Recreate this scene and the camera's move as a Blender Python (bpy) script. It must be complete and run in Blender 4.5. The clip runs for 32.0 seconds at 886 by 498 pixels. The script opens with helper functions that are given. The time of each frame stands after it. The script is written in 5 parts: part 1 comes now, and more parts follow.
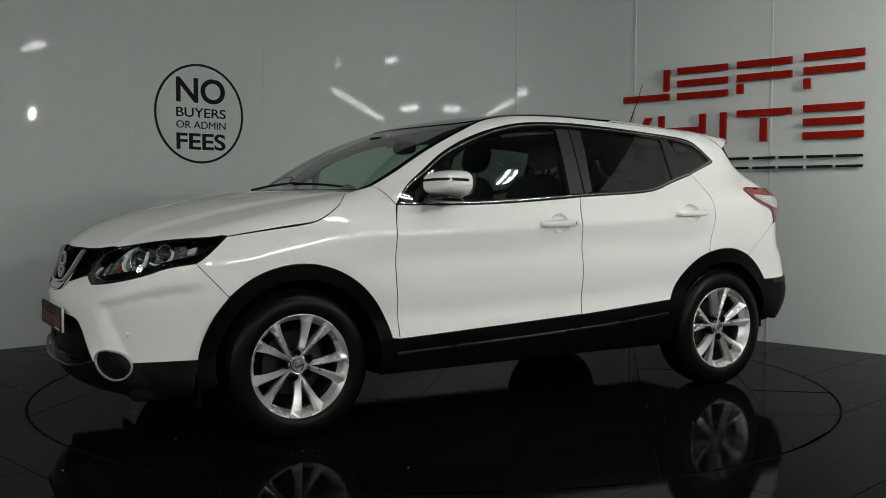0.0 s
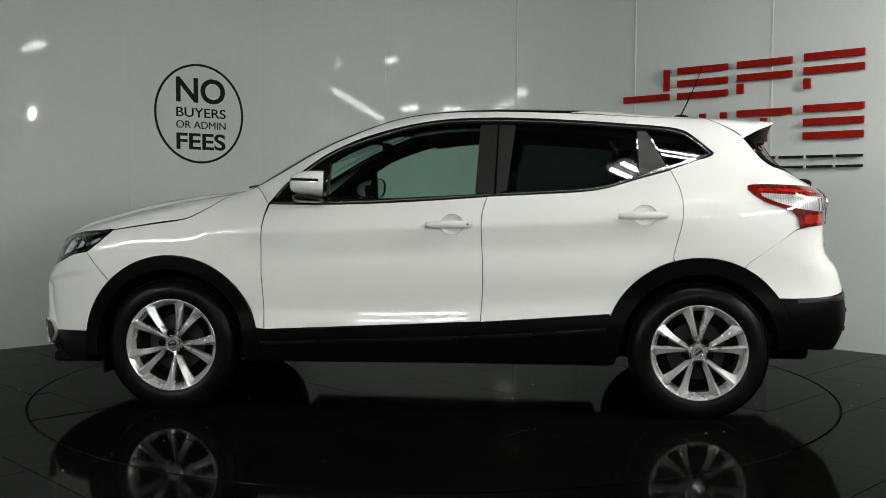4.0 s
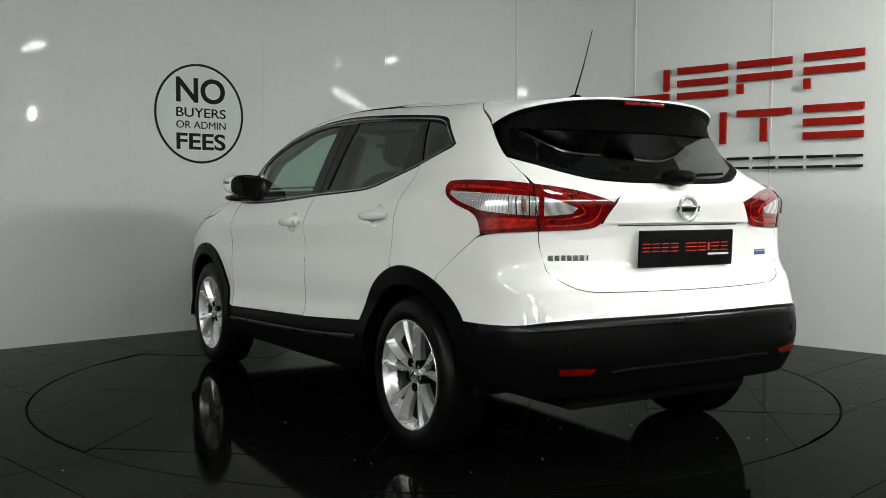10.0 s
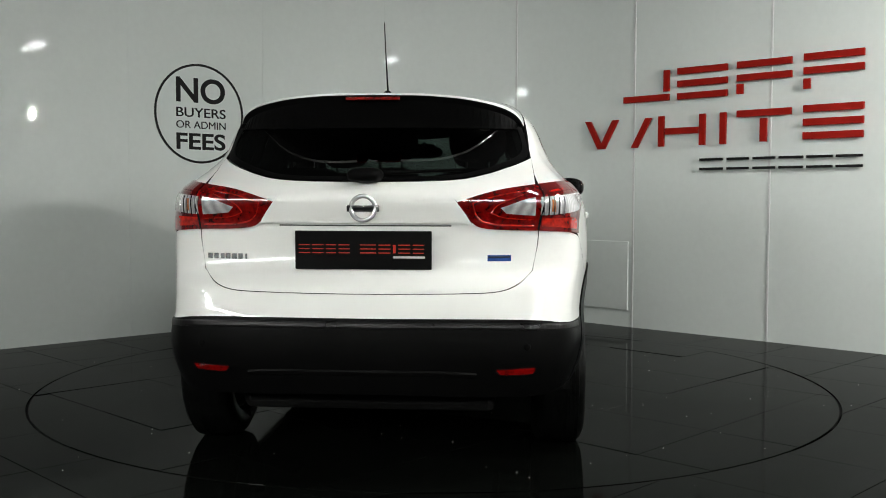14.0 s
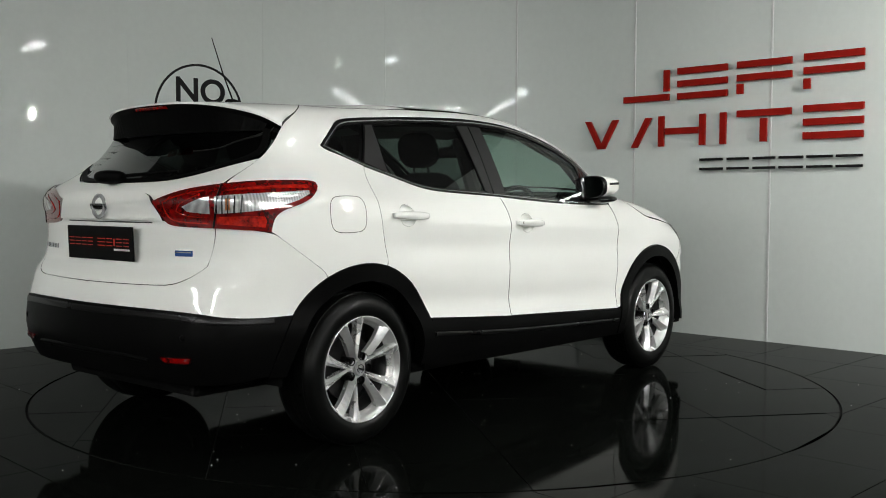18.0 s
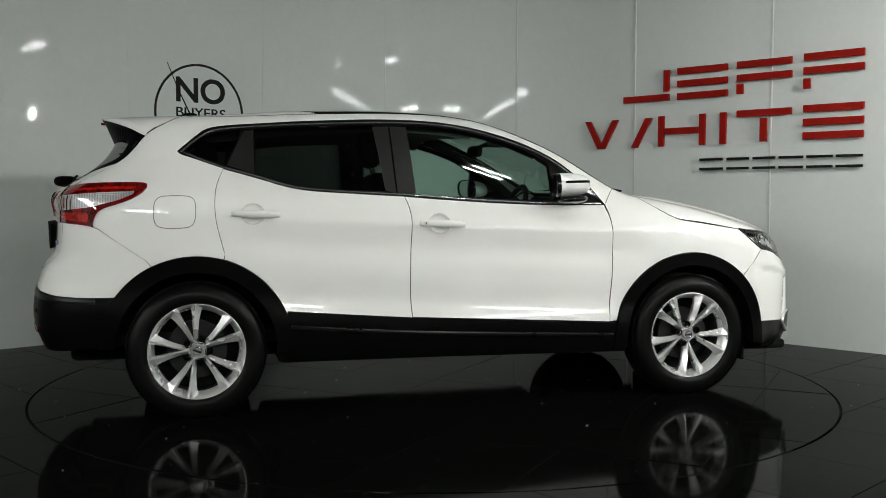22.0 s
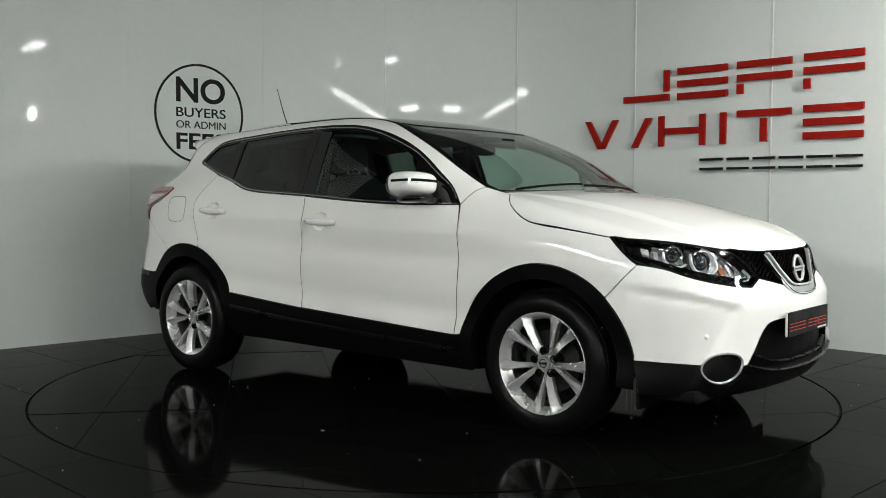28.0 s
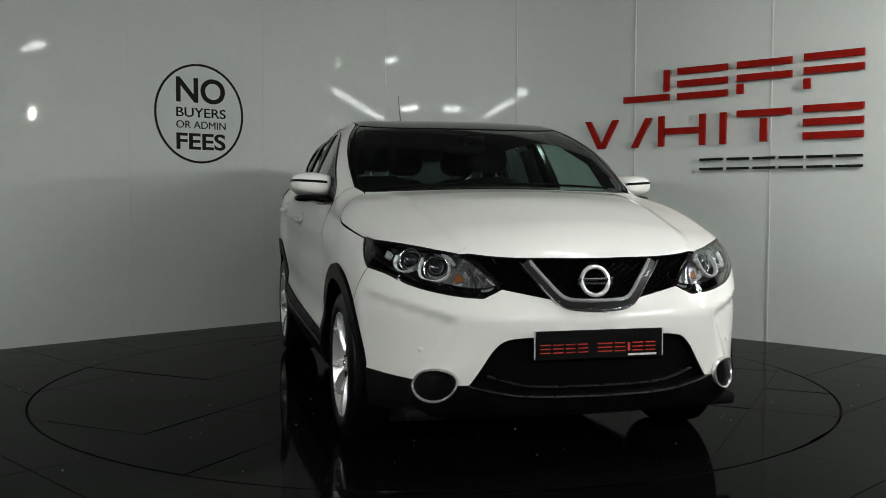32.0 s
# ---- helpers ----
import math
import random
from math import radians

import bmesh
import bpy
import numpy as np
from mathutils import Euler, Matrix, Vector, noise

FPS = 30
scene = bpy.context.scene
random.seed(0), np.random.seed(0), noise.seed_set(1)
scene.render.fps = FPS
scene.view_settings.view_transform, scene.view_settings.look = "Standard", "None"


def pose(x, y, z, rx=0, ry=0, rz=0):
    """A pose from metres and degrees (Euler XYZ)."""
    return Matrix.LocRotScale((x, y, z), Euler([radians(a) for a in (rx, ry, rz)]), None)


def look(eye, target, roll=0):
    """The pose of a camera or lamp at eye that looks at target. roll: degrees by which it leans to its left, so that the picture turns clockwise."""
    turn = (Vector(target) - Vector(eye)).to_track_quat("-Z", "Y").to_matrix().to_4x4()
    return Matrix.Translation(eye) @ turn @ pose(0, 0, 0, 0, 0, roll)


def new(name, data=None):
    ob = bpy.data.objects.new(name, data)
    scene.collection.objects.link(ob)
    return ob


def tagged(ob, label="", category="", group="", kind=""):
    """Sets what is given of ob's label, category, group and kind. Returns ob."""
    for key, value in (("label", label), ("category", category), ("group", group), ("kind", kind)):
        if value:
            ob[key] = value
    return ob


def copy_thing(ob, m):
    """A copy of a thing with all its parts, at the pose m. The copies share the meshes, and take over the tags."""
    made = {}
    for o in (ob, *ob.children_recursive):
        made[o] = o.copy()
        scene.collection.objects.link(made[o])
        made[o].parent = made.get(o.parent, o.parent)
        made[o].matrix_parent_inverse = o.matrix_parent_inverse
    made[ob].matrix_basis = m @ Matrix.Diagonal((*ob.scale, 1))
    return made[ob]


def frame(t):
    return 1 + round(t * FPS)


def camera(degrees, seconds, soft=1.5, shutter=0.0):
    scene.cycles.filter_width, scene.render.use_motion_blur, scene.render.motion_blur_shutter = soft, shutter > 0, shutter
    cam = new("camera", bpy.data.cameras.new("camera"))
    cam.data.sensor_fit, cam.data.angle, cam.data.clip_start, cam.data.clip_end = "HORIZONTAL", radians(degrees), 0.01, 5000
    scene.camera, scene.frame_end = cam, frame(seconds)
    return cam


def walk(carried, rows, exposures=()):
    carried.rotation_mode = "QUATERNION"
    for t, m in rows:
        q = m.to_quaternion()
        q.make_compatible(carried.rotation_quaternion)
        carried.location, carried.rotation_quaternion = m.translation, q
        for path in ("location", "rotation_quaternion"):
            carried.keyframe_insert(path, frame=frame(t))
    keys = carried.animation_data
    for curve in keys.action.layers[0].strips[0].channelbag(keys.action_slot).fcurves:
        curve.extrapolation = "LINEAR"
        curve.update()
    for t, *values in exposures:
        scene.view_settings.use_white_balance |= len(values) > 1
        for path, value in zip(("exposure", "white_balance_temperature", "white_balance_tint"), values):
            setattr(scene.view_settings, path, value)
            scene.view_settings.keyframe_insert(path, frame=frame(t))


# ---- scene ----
# A white crossover car turns on a round turntable in a panelled showroom; the camera stands still.
from mathutils.geometry import delaunay_2d_cdt

EYE = (0.0, -5.778, 1.081)
YAW, PITCH, ROLL = radians(0.440), radians(2.936), 0.179
aim = (EYE[0] + math.sin(YAW) * math.cos(PITCH), EYE[1] + math.cos(YAW) * math.cos(PITCH), EYE[2] - math.sin(PITCH))
cam = camera(49.03, 32.0, 1.0)
STAND = look(EYE, aim, ROLL)
walk(cam, [(0.0, STAND), (32.0, STAND)], exposures=[(0.0, -0.37), (2.0, -0.30), (3.0, -0.13), (5.5, 0.35), (7.0, 0.45), (9.0, 0.53), (11.0, 0.35), (12.0, 0.35), (13.0, 0.39), (14.0, 0.51), (17.0, 0.32), (19.0, 0.27), (21.0, 0.11), (24.0, 0.25), (25.0, 0.35), (28.0, 0.48), (29.0, 0.48), (30.0, 0.33), (31.0, 0.01), (32.0, -0.02)])

# ---------------------------------------------------------------- world and lamps
world = bpy.data.worlds.new("world")
world.use_nodes = True
world.node_tree.nodes["Background"].inputs[0].default_value = (0.02, 0.02, 0.02, 1)
world.node_tree.nodes["Background"].inputs[1].default_value = 1.0
scene.world = world


# ---------------------------------------------------------------- materials
def material(name, colour, rough=0.5, metal=0.0, coat=0.0, glow=None, strength=0.0):
    m = bpy.data.materials.new(name)
    m.use_nodes = True
    b = m.node_tree.nodes["Principled BSDF"]
    b.inputs["Base Color"].default_value = (*colour, 1)
    b.inputs["Roughness"].default_value = rough
    b.inputs["Metallic"].default_value = metal
    b.inputs["Coat Weight"].default_value = coat
    b.inputs["Coat Roughness"].default_value = 0.03
    if glow:
        b.inputs["Emission Color"].default_value = (*glow, 1)
        b.inputs["Emission Strength"].default_value = strength
    return m


def varied(name, colour, rough, scale, amount, rough_amount=0.1, bump=0.0, metal=0.0, coat=0.0, fine=8.0, spread=0.0, spec=0.5):
    """Colour and roughness that vary at two scales, with fine relief."""
    m = material(name, colour, rough, metal, coat)
    m.node_tree.nodes["Principled BSDF"].inputs["Specular IOR Level"].default_value = spec
    t = m.node_tree
    n, l = t.nodes, t.links
    b = n["Principled BSDF"]
    co = n.new("ShaderNodeTexCoord")
    big, small = n.new("ShaderNodeTexNoise"), n.new("ShaderNodeTexNoise")
    big.inputs["Scale"].default_value, big.inputs["Detail"].default_value = scale, 5
    small.inputs["Scale"].default_value, small.inputs["Detail"].default_value = scale * fine, 3
    l.new(co.outputs["Object"], big.inputs["Vector"])
    l.new(co.outputs["Object"], small.inputs["Vector"])
    add = n.new("ShaderNodeMath")
    add.operation = "ADD"
    l.new(big.outputs["Fac"], add.inputs[0])
    l.new(small.outputs["Fac"], add.inputs[1])
    level = add.outputs[0]
    if spread:
        info, mul, add2 = n.new("ShaderNodeObjectInfo"), n.new("ShaderNodeMath"), n.new("ShaderNodeMath")
        mul.operation, mul.inputs[1].default_value, add2.operation = "MULTIPLY", spread, "ADD"
        l.new(info.outputs["Random"], mul.inputs[0])
        l.new(level, add2.inputs[0])
        l.new(mul.outputs[0], add2.inputs[1])
        level = add2.outputs[0]
    ramp = n.new("ShaderNodeMapRange")
    ramp.inputs["From Min"].default_value, ramp.inputs["From Max"].default_value = 0.6, 1.4
    ramp.inputs["To Min"].default_value, ramp.inputs["To Max"].default_value = 1 - amount, 1 + amount
    l.new(level, ramp.inputs["Value"])
    mix = n.new("ShaderNodeVectorMath")
    mix.operation = "SCALE"
    mix.inputs[0].default_value = colour
    l.new(ramp.outputs[0], mix.inputs["Scale"])
    l.new(mix.outputs[0], b.inputs["Base Color"])
    rr = n.new("ShaderNodeMapRange")
    rr.inputs["From Min"].default_value, rr.inputs["From Max"].default_value = 0.3, 0.7
    rr.inputs["To Min"].default_value, rr.inputs["To Max"].default_value = max(rough - rough_amount, 0.01), rough + rough_amount
    l.new(big.outputs["Fac"], rr.inputs["Value"])
    l.new(rr.outputs[0], b.inputs["Roughness"])
    if bump:
        bp = n.new("ShaderNodeBump")
        bp.inputs["Strength"].default_value, bp.inputs["Distance"].default_value = bump, 0.002
        l.new(small.outputs["Fac"], bp.inputs["Height"])
        l.new(bp.outputs[0], b.inputs["Normal"])
    return m


WALL = varied("wall_panel", (0.645, 0.685, 0.662), 0.6, 0.7, 0.03, 0.03, 0.02, coat=0.2, fine=30, spec=0.08)
WALL.node_tree.nodes["Principled BSDF"].inputs["Coat Roughness"].default_value = 0.006
TILE = varied("black_tile", (0.0022, 0.0026, 0.0022), 0.065, 1.6, 0.3, 0.025, 0.03, spread=0.5, spec=0.01)
GROUT = varied("grout", (0.006, 0.0065, 0.006), 0.8, 3, 0.2, spec=0.1)
STRIP = varied("joint_strip", (0.55, 0.56, 0.55), 0.35, 2, 0.05)
DUST = varied("dust_flake", (0.6, 0.6, 0.58), 0.6, 40, 0.3)
CEIL = varied("ceiling", (0.10, 0.10, 0.10), 0.8, 1.0, 0.1)
HOUSING = varied("lamp_housing", (0.05, 0.05, 0.05), 0.6, 3, 0.1)
FITTING = varied("lamp_fitting", (0.6, 0.6, 0.6), 0.5, 3, 0.05)
DARKWALL = varied("hall_wall", (0.12, 0.12, 0.12), 0.8, 0.6, 0.15)
PAINT = varied("white_paint", (0.86, 0.87, 0.835), 0.4, 900.0, 0.02, 0.02, coat=1.0, fine=3, spec=0.2)
PAINT.node_tree.nodes["Principled BSDF"].inputs["Coat Roughness"].default_value = 0.035
BLACK = varied("black_plastic", (0.003, 0.003, 0.003), 0.5, 6, 0.2, 0.08, 0.1, spec=0.03)
RUBBER = varied("rubber", (0.0032, 0.0034, 0.0032), 0.36, 9, 0.3, 0.1, 0.1, spec=0.11)
ALLOY = varied("alloy", (0.76, 0.765, 0.76), 0.27, 6, 0.04, 0.04, metal=0.7)
BARREL = varied("shaded_rim_barrel", (0.05, 0.05, 0.05), 0.4, 8, 0.1, 0.05, metal=0.45)
GLOSS = material("gloss_black", (0.004, 0.004, 0.004), 0.05)
TUBE = material("lamp_tube", (0.9, 0.9, 0.9), 0.5, glow=(0.99, 1.0, 0.97), strength=78.0)
# glow of the unseen fill rows down the hall
EASTFILL = material("east_fill_tube", (0.9, 0.9, 0.9), 0.5, glow=(0.99, 1.0, 0.97), strength=54.0)
BACKFILL = material("back_fill_tube", (0.9, 0.9, 0.9), 0.5, glow=(0.99, 1.0, 0.95), strength=84.0)
FARFILL = material("far_fill_tube", (0.9, 0.9, 0.9), 0.5, glow=(0.99, 1.0, 0.97), strength=58.0)
SPOT = material("spot_lamp", (0.9, 0.9, 0.9), 0.5, glow=(1.0, 0.985, 0.94), strength=1400.0)
RED = varied("red_letters", (0.27, 0.007, 0.003), 0.5, 3, 0.06, spec=0.12)
INK = varied("black_letters", (0.005, 0.005, 0.005), 0.5, 3, 0.1, spec=0.15)


# ---------------------------------------------------------------- mesh helpers
def mesh_of(name, bm, mat, smooth=False):
    me = bpy.data.meshes.new(name)
    bm.to_mesh(me)
    bm.free()
    me.materials.append(mat)
    if smooth:
        for p in me.polygons:
            p.use_smooth = True
    return me


def part(name, bm, mat, parent=None, label="", smooth=False):
    ob = new(name, mesh_of(name, bm, mat, smooth))
    if parent:
        ob.parent = parent
    if label:
        ob["label"] = label
    return ob


def box(bm, lo, hi, m=None, bevel=0.0):
    made = bmesh.ops.create_cube(bm, size=1.0)["verts"]
    lo, hi = Vector(lo), Vector(hi)
    for v in made:
        v.co = Vector([(a + b) / 2 + c * (b - a) for a, b, c in zip(lo, hi, v.co)])
    if bevel:
        es = list({e for v in made for e in v.link_edges})
        made = bmesh.ops.bevel(bm, geom=es, offset=bevel, segments=2, affect="EDGES", profile=0.5)["verts"]
    if m:
        for v in made:
            v.co = m @ v.co
    return bm


def prism(bm, poly, z0, z1, m=None):
    """A straight prism over a 2D outline."""
    a = [bm.verts.new((x, y, z0)) for x, y in poly]
    b = [bm.verts.new((x, y, z1)) for x, y in poly]
    bm.faces.new(a[::-1])
    bm.faces.new(b)
    n = len(poly)
    for i in range(n):
        bm.faces.new((a[i], a[(i + 1) % n], b[(i + 1) % n], b[i]))
    if m:
        for v in a + b:
            v.co = m @ v.co
    return bm


def lathe(bm, prof, seg=48, m=None, closed=False):
    """Turns a profile of (radius, height) round the z axis."""
    rings = []
    for r, h in prof:
        rings.append([bm.verts.new((r * math.cos(2 * math.pi * k / seg), r * math.sin(2 * math.pi * k / seg), h)) for k in range(seg)])
    pairs = list(zip(rings, rings[1:]))
    if closed:
        pairs.append((rings[-1], rings[0]))
    for a, b in pairs:
        for k in range(seg):
            bm.faces.new((a[k], a[(k + 1) % seg], b[(k + 1) % seg], b[k]))
    if not closed:
        for ring, rev in ((rings[0], True), (rings[-1], False)):
            if prof[0 if rev else -1][0] > 1e-4:
                bm.faces.new(ring[::-1] if rev else ring)
    if m:
        for ring in rings:
            for v in ring:
                v.co = m @ v.co
    return bm


# ---------------------------------------------------------------- room
WALL_H = 3.7
# two straight runs joined by a curve of about 2 m radius
BEND = (-0.015, 1.200)


def wall_line():
    pts = [(-4.66, -0.31), (-3.24, 1.005), (-2.385, 1.825), (-1.490, 2.655)]
    for a in range(132, 45, -3):
        r = 2.017 + 0.0004 * a
        pts.append((BEND[0] + r * math.cos(radians(a)), BEND[1] + r * math.sin(radians(a))))
    return pts + [(1.665, 2.405), (2.53, 1.587), (3.38, 0.760), (4.75, -0.56)]


CORNERS = [(-4.66, -0.31), (-3.24, 1.005), (-2.385, 1.825), (-1.490, 2.655), (-0.467, 3.208), (0.731, 3.104), (1.665, 2.405), (2.53, 1.587), (3.38, 0.760), (4.75, -0.56)]


def wall_frame(a, b):
    """Pose of a wall panel: x along the panel, y away from the room, z up, origin at a on the floor."""
    return pose(a[0], a[1], 0, 0, 0, math.degrees(math.atan2(b[1] - a[1], b[0] - a[0])))


wall = tagged(new("wall_panels"), "glossy pale grey showroom wall of tall panels, curved at the corner", "wall", kind="structure")
LINE = wall_line()
for a, b in zip(CORNERS, CORNERS[1:]):
    pts = [a] + [p for p in LINE if a[0] + 0.02 < p[0] < b[0] - 0.02] + [b]
    bm = bmesh.new()
    cols = []
    for k, p in enumerate(pts):
        q0, q1 = pts[max(k - 1, 0)], pts[min(k + 1, len(pts) - 1)]
        d = Vector((q1[0] - q0[0], q1[1] - q0[1])).normalized()
        n = Vector((-d.y, d.x))
        e = 0.002 if k == 0 else (-0.002 if k == len(pts) - 1 else 0)
        f, r = Vector(p) + d * e, Vector(p) + d * e + n * 0.02
        cols.append([bm.verts.new((f.x, f.y, 0.0)), bm.verts.new((f.x, f.y, WALL_H)), bm.verts.new((r.x, r.y, WALL_H)), bm.verts.new((r.x, r.y, 0.0))])
    for u, v in zip(cols, cols[1:]):
        for k in range(4):
            bm.faces.new((u[k], u[(k + 1) % 4], v[(k + 1) % 4], v[k]))
    bm.faces.new(cols[0])
    bm.faces.new(cols[-1][::-1])
    bmesh.ops.recalc_face_normals(bm, faces=bm.faces)
    for f in bm.faces:
        f.smooth = True
    for e in bm.edges:
        e.smooth = e.calc_face_angle(0) < 0.3
    part("panel", bm, WALL, wall)
for k, a in enumerate(CORNERS[1:-1]):
    bold = a[0] > 0
    p, q = CORNERS[k], CORNERS[k + 2]
    s = part("joint_strip", box(bmesh.new(), (-0.009 if bold else -0.004, -0.006 if bold else -0.002, 0), (0.009 if bold else 0.004, 0.02, WALL_H), None, 0.002), STRIP if bold else WALL, wall,
             "pale joint strip between wall panels" if bold else "")
    s.matrix_local = pose(a[0], a[1], 0, 0, 0, math.degrees(math.atan2(q[1] - p[1], q[0] - p[0])))

part_floor = part("floor", box(bmesh.new(), (-9, -16.5, -0.16), (9, 5, -0.012)), GROUT)
tagged(part_floor, "dark floor bed between the black showroom tiles", "floor", kind="structure")
# unseen dark ceiling and walls, added to close the hall and keep reflections dark
c = part("ceiling", box(bmesh.new(), (-9.1, -16.6, 3.7), (9.1, 5.1, 3.8)), CEIL)
tagged(c, "unseen dark ceiling that closes the showroom", "ceiling", kind="structure")
for name, lo, hi in (("wall_south", (-9.1, -16.6, -0.16), (9.1, -16.5, 3.7)), ("wall_west", (-9.1, -16.5, -0.16), (-9.0, 5, 3.7)),
                     ("wall_east", (9.0, -16.5, -0.16), (9.1, 5, 3.7)), ("wall_north", (-9.1, 5.0, -0.16), (9.1, 5.1, 3.7))):
    tagged(part(name, box(bmesh.new(), lo, hi), DARKWALL), "unseen dark grey wall that closes the hall", "wall", kind="structure")

TABLE_R = 2.25
turntable = tagged(new("turntable"), "round revolving turntable paved with glossy black tiles", "turntable")
part("disc", lathe(bmesh.new(), [(0.0, -0.06), (TABLE_R, -0.06), (TABLE_R, -0.004), (TABLE_R - 0.006, -0.003), (0.0, -0.003)], 128), GROUT, turntable, "", False)


def twin_tube(x, y, rz, z=3.35, length=1.5, mat=None, r=0.028, half=0.12):
    lamp = tagged(new("ceiling_lamp"), "unseen twin-tube fluorescent fitting under the ceiling", "lamp", "ceiling lamps")
    lamp.matrix_basis = pose(x, y, z, 0, 0, rz)
    part("housing", box(bmesh.new(), (-length / 2, -half - 0.07, 0.05), (length / 2, half + 0.07, 0.12), None, 0.01), HOUSING, lamp)
    for s in (-half, half):
        part("tube", lathe(bmesh.new(), [(0.0, -length / 2 + 0.03), (r, -length / 2 + 0.03), (r, length / 2 - 0.03), (0.0, length / 2 - 0.03)], 12,
                           pose(0, s, 0.02, 0, 90, 0)), mat or TUBE, lamp)
        part("hanger", box(bmesh.new(), (s / half * length * 0.4 - 0.01, -0.01, 0.12), (s / half * length * 0.4 + 0.01, 0.01, 3.7 - z)), FITTING, lamp)


# short fittings in a slanting grid over the car
for lx, ly in ((3.45, -1.57), (1.45, -2.45)):
    twin_tube(lx, ly, -40, 3.15, 0.95, None, 0.022, 0.055)
# unseen side rows down the hall, added as fill for walls and car
for lx in (-6.5, 6.5):
    for ly in (-4.7, -5.7, -6.7, -7.7, -8.7, -9.7, -10.7, -11.7):
        twin_tube(lx, ly, 90, 3.2, 0.85, EASTFILL if lx > 0 else FARFILL, 0.07)
# another unseen row, made up to brighten what faces the camera
for lx in (-2.7, -1.7, 1.7, 2.7):
    twin_tube(lx, -10.5, 0, 3.2, 0.85, BACKFILL, 0.07)


def round_lamp(x, y, z, r, tall, towards, lean=0):
    lamp = tagged(new("pendant_lamp"), "small oval pendant lamp with a glowing ring face", "lamp", "pendant lamps")
    lamp.matrix_basis = pose(x, y, z)
    d = Vector(towards).normalized()
    turn = Matrix((Vector((0, 0, 1)).cross(d).normalized(), Vector((0, 0, 1)), d)).transposed().to_4x4()
    part("face", lathe(bmesh.new(), [(r * 0.35, 0.0), (r * 0.4, 0.02), (r * 0.9, 0.025), (r, 0.0)], 32, turn @ pose(0, 0, 0, 0, 0, lean) @ Matrix.Diagonal((1, tall, 1, 1)), True), SPOT, lamp, "glowing ring")
    part("rod", tube_rod(0.006, r * tall * 0.8, 3.7 - z), FITTING, lamp)


def tube_rod(r, z0, z1):
    return lathe(bmesh.new(), [(0.0, z0), (r, z0), (r, z1), (0.0, z1)], 8)


for x, y, z, r, tall, towards, lean in ((4.32, -2.03, 2.31, 0.042, 2.3, (-0.91, 0.42, 0), 0),):
    round_lamp(x, y, z, r, tall, towards, lean)
# ---------------------------------------------------------------- the car's form
# Car space: x forwards, y to its left, z up, origin on the ground between the axles.
def curve(*pts, soft=5.0):
    """A smooth table through (x, value) pairs (monotone cubic)."""
    px, py = np.array(pts[0::2], float), np.array(pts[1::2], float)
    if px[0] > px[-1]:
        px, py = px[::-1], py[::-1]
    h, d = np.diff(px), np.diff(py) / np.diff(px)
    m = np.zeros(len(px))
    m[0], m[-1] = d[0], d[-1]
    for i in range(1, len(px) - 1):
        if d[i - 1] * d[i] > 0:
            w1, w2 = 2 * h[i] + h[i - 1], h[i] + 2 * h[i - 1]
            m[i] = (w1 + w2) / (w1 / d[i - 1] + w2 / d[i])
    xs = np.linspace(px[0], px[-1], 500)
    k = np.clip(np.searchsorted(px, xs) - 1, 0, len(h) - 1)
    s = (xs - px[k]) / h[k]
    ys = py[k] * (1 + 2 * s) * (1 - s) ** 2 + h[k] * m[k] * s * (1 - s) ** 2 + py[k + 1] * s * s * (3 - 2 * s) + h[k] * m[k + 1] * s * s * (s - 1)
    k = int(3 * soft)
    w = np.exp(-0.5 * (np.arange(-k, k + 1) / soft) ** 2)
    ys = np.convolve(np.pad(ys, k, mode="reflect", reflect_type="odd"), w / w.sum(), mode="valid")
    return lambda v: np.interp(v, xs, ys)


BELLY = curve(-2.3, 0.30, -1.9, 0.24, -1.3, 0.22, 1.3, 0.20, 1.9, 0.19, 2.3, 0.22)
TOP = curve(2.3, 0.641, 2.2, 0.823, 2.12, 0.897, 2, 0.948, 1.8, 1.004, 1.5, 1.073, 1.2, 1.111, 1, 1.142, 0.9, 1.210, 0.6, 1.385, 0.3, 1.497, 0.1, 1.537, -0.1, 1.554, -0.4, 1.565, -0.8, 1.561, -1.2, 1.536, -1.5, 1.525, -1.9, 1.486, -2.3, 1.401)
CROWN = curve(2.3, 0.139, 1.6, 0.094, 1.1, 0.041, 0.6, 0.027, 0, 0.018, -1.9, 0.082)
WRAP = curve(2.3, -0.029, 1.25, -0.033, 0.9, 0.066, 0.2, 0.144, -0.3, -0.031, -2.3, -0.029)
PLAN = curve(2.3, 0.719, 2, 0.799, 1.7, 0.857, 1.32, 0.884, 0.9, 0.885, 0, 0.889, -0.9, 0.884, -1.32, 0.895, -1.7, 0.845, -2, 0.780, -2.3, 0.740)
BELT = curve(2.3, 0.80, 1.6, 0.93, 1.0, 1.02, 0.6, 1.04, -0.3, 1.06, -1.0, 1.09, -1.5, 1.14, -2.3, 1.16)
FLANK = curve(-0.9, -0.113, -0.75, -0.022, -0.62, 0.005, -0.5, -0.012, -0.4, -0.009, -0.3, -0.002, -0.18, -0.004, -0.09, -0.013, -0.04, -0.026, 0, -0.047, 0.05, -0.076, 0.15, -0.121, 0.25, -0.165, 0.35, -0.214, 0.45, -0.269, 0.55, -0.339, soft=9.0)
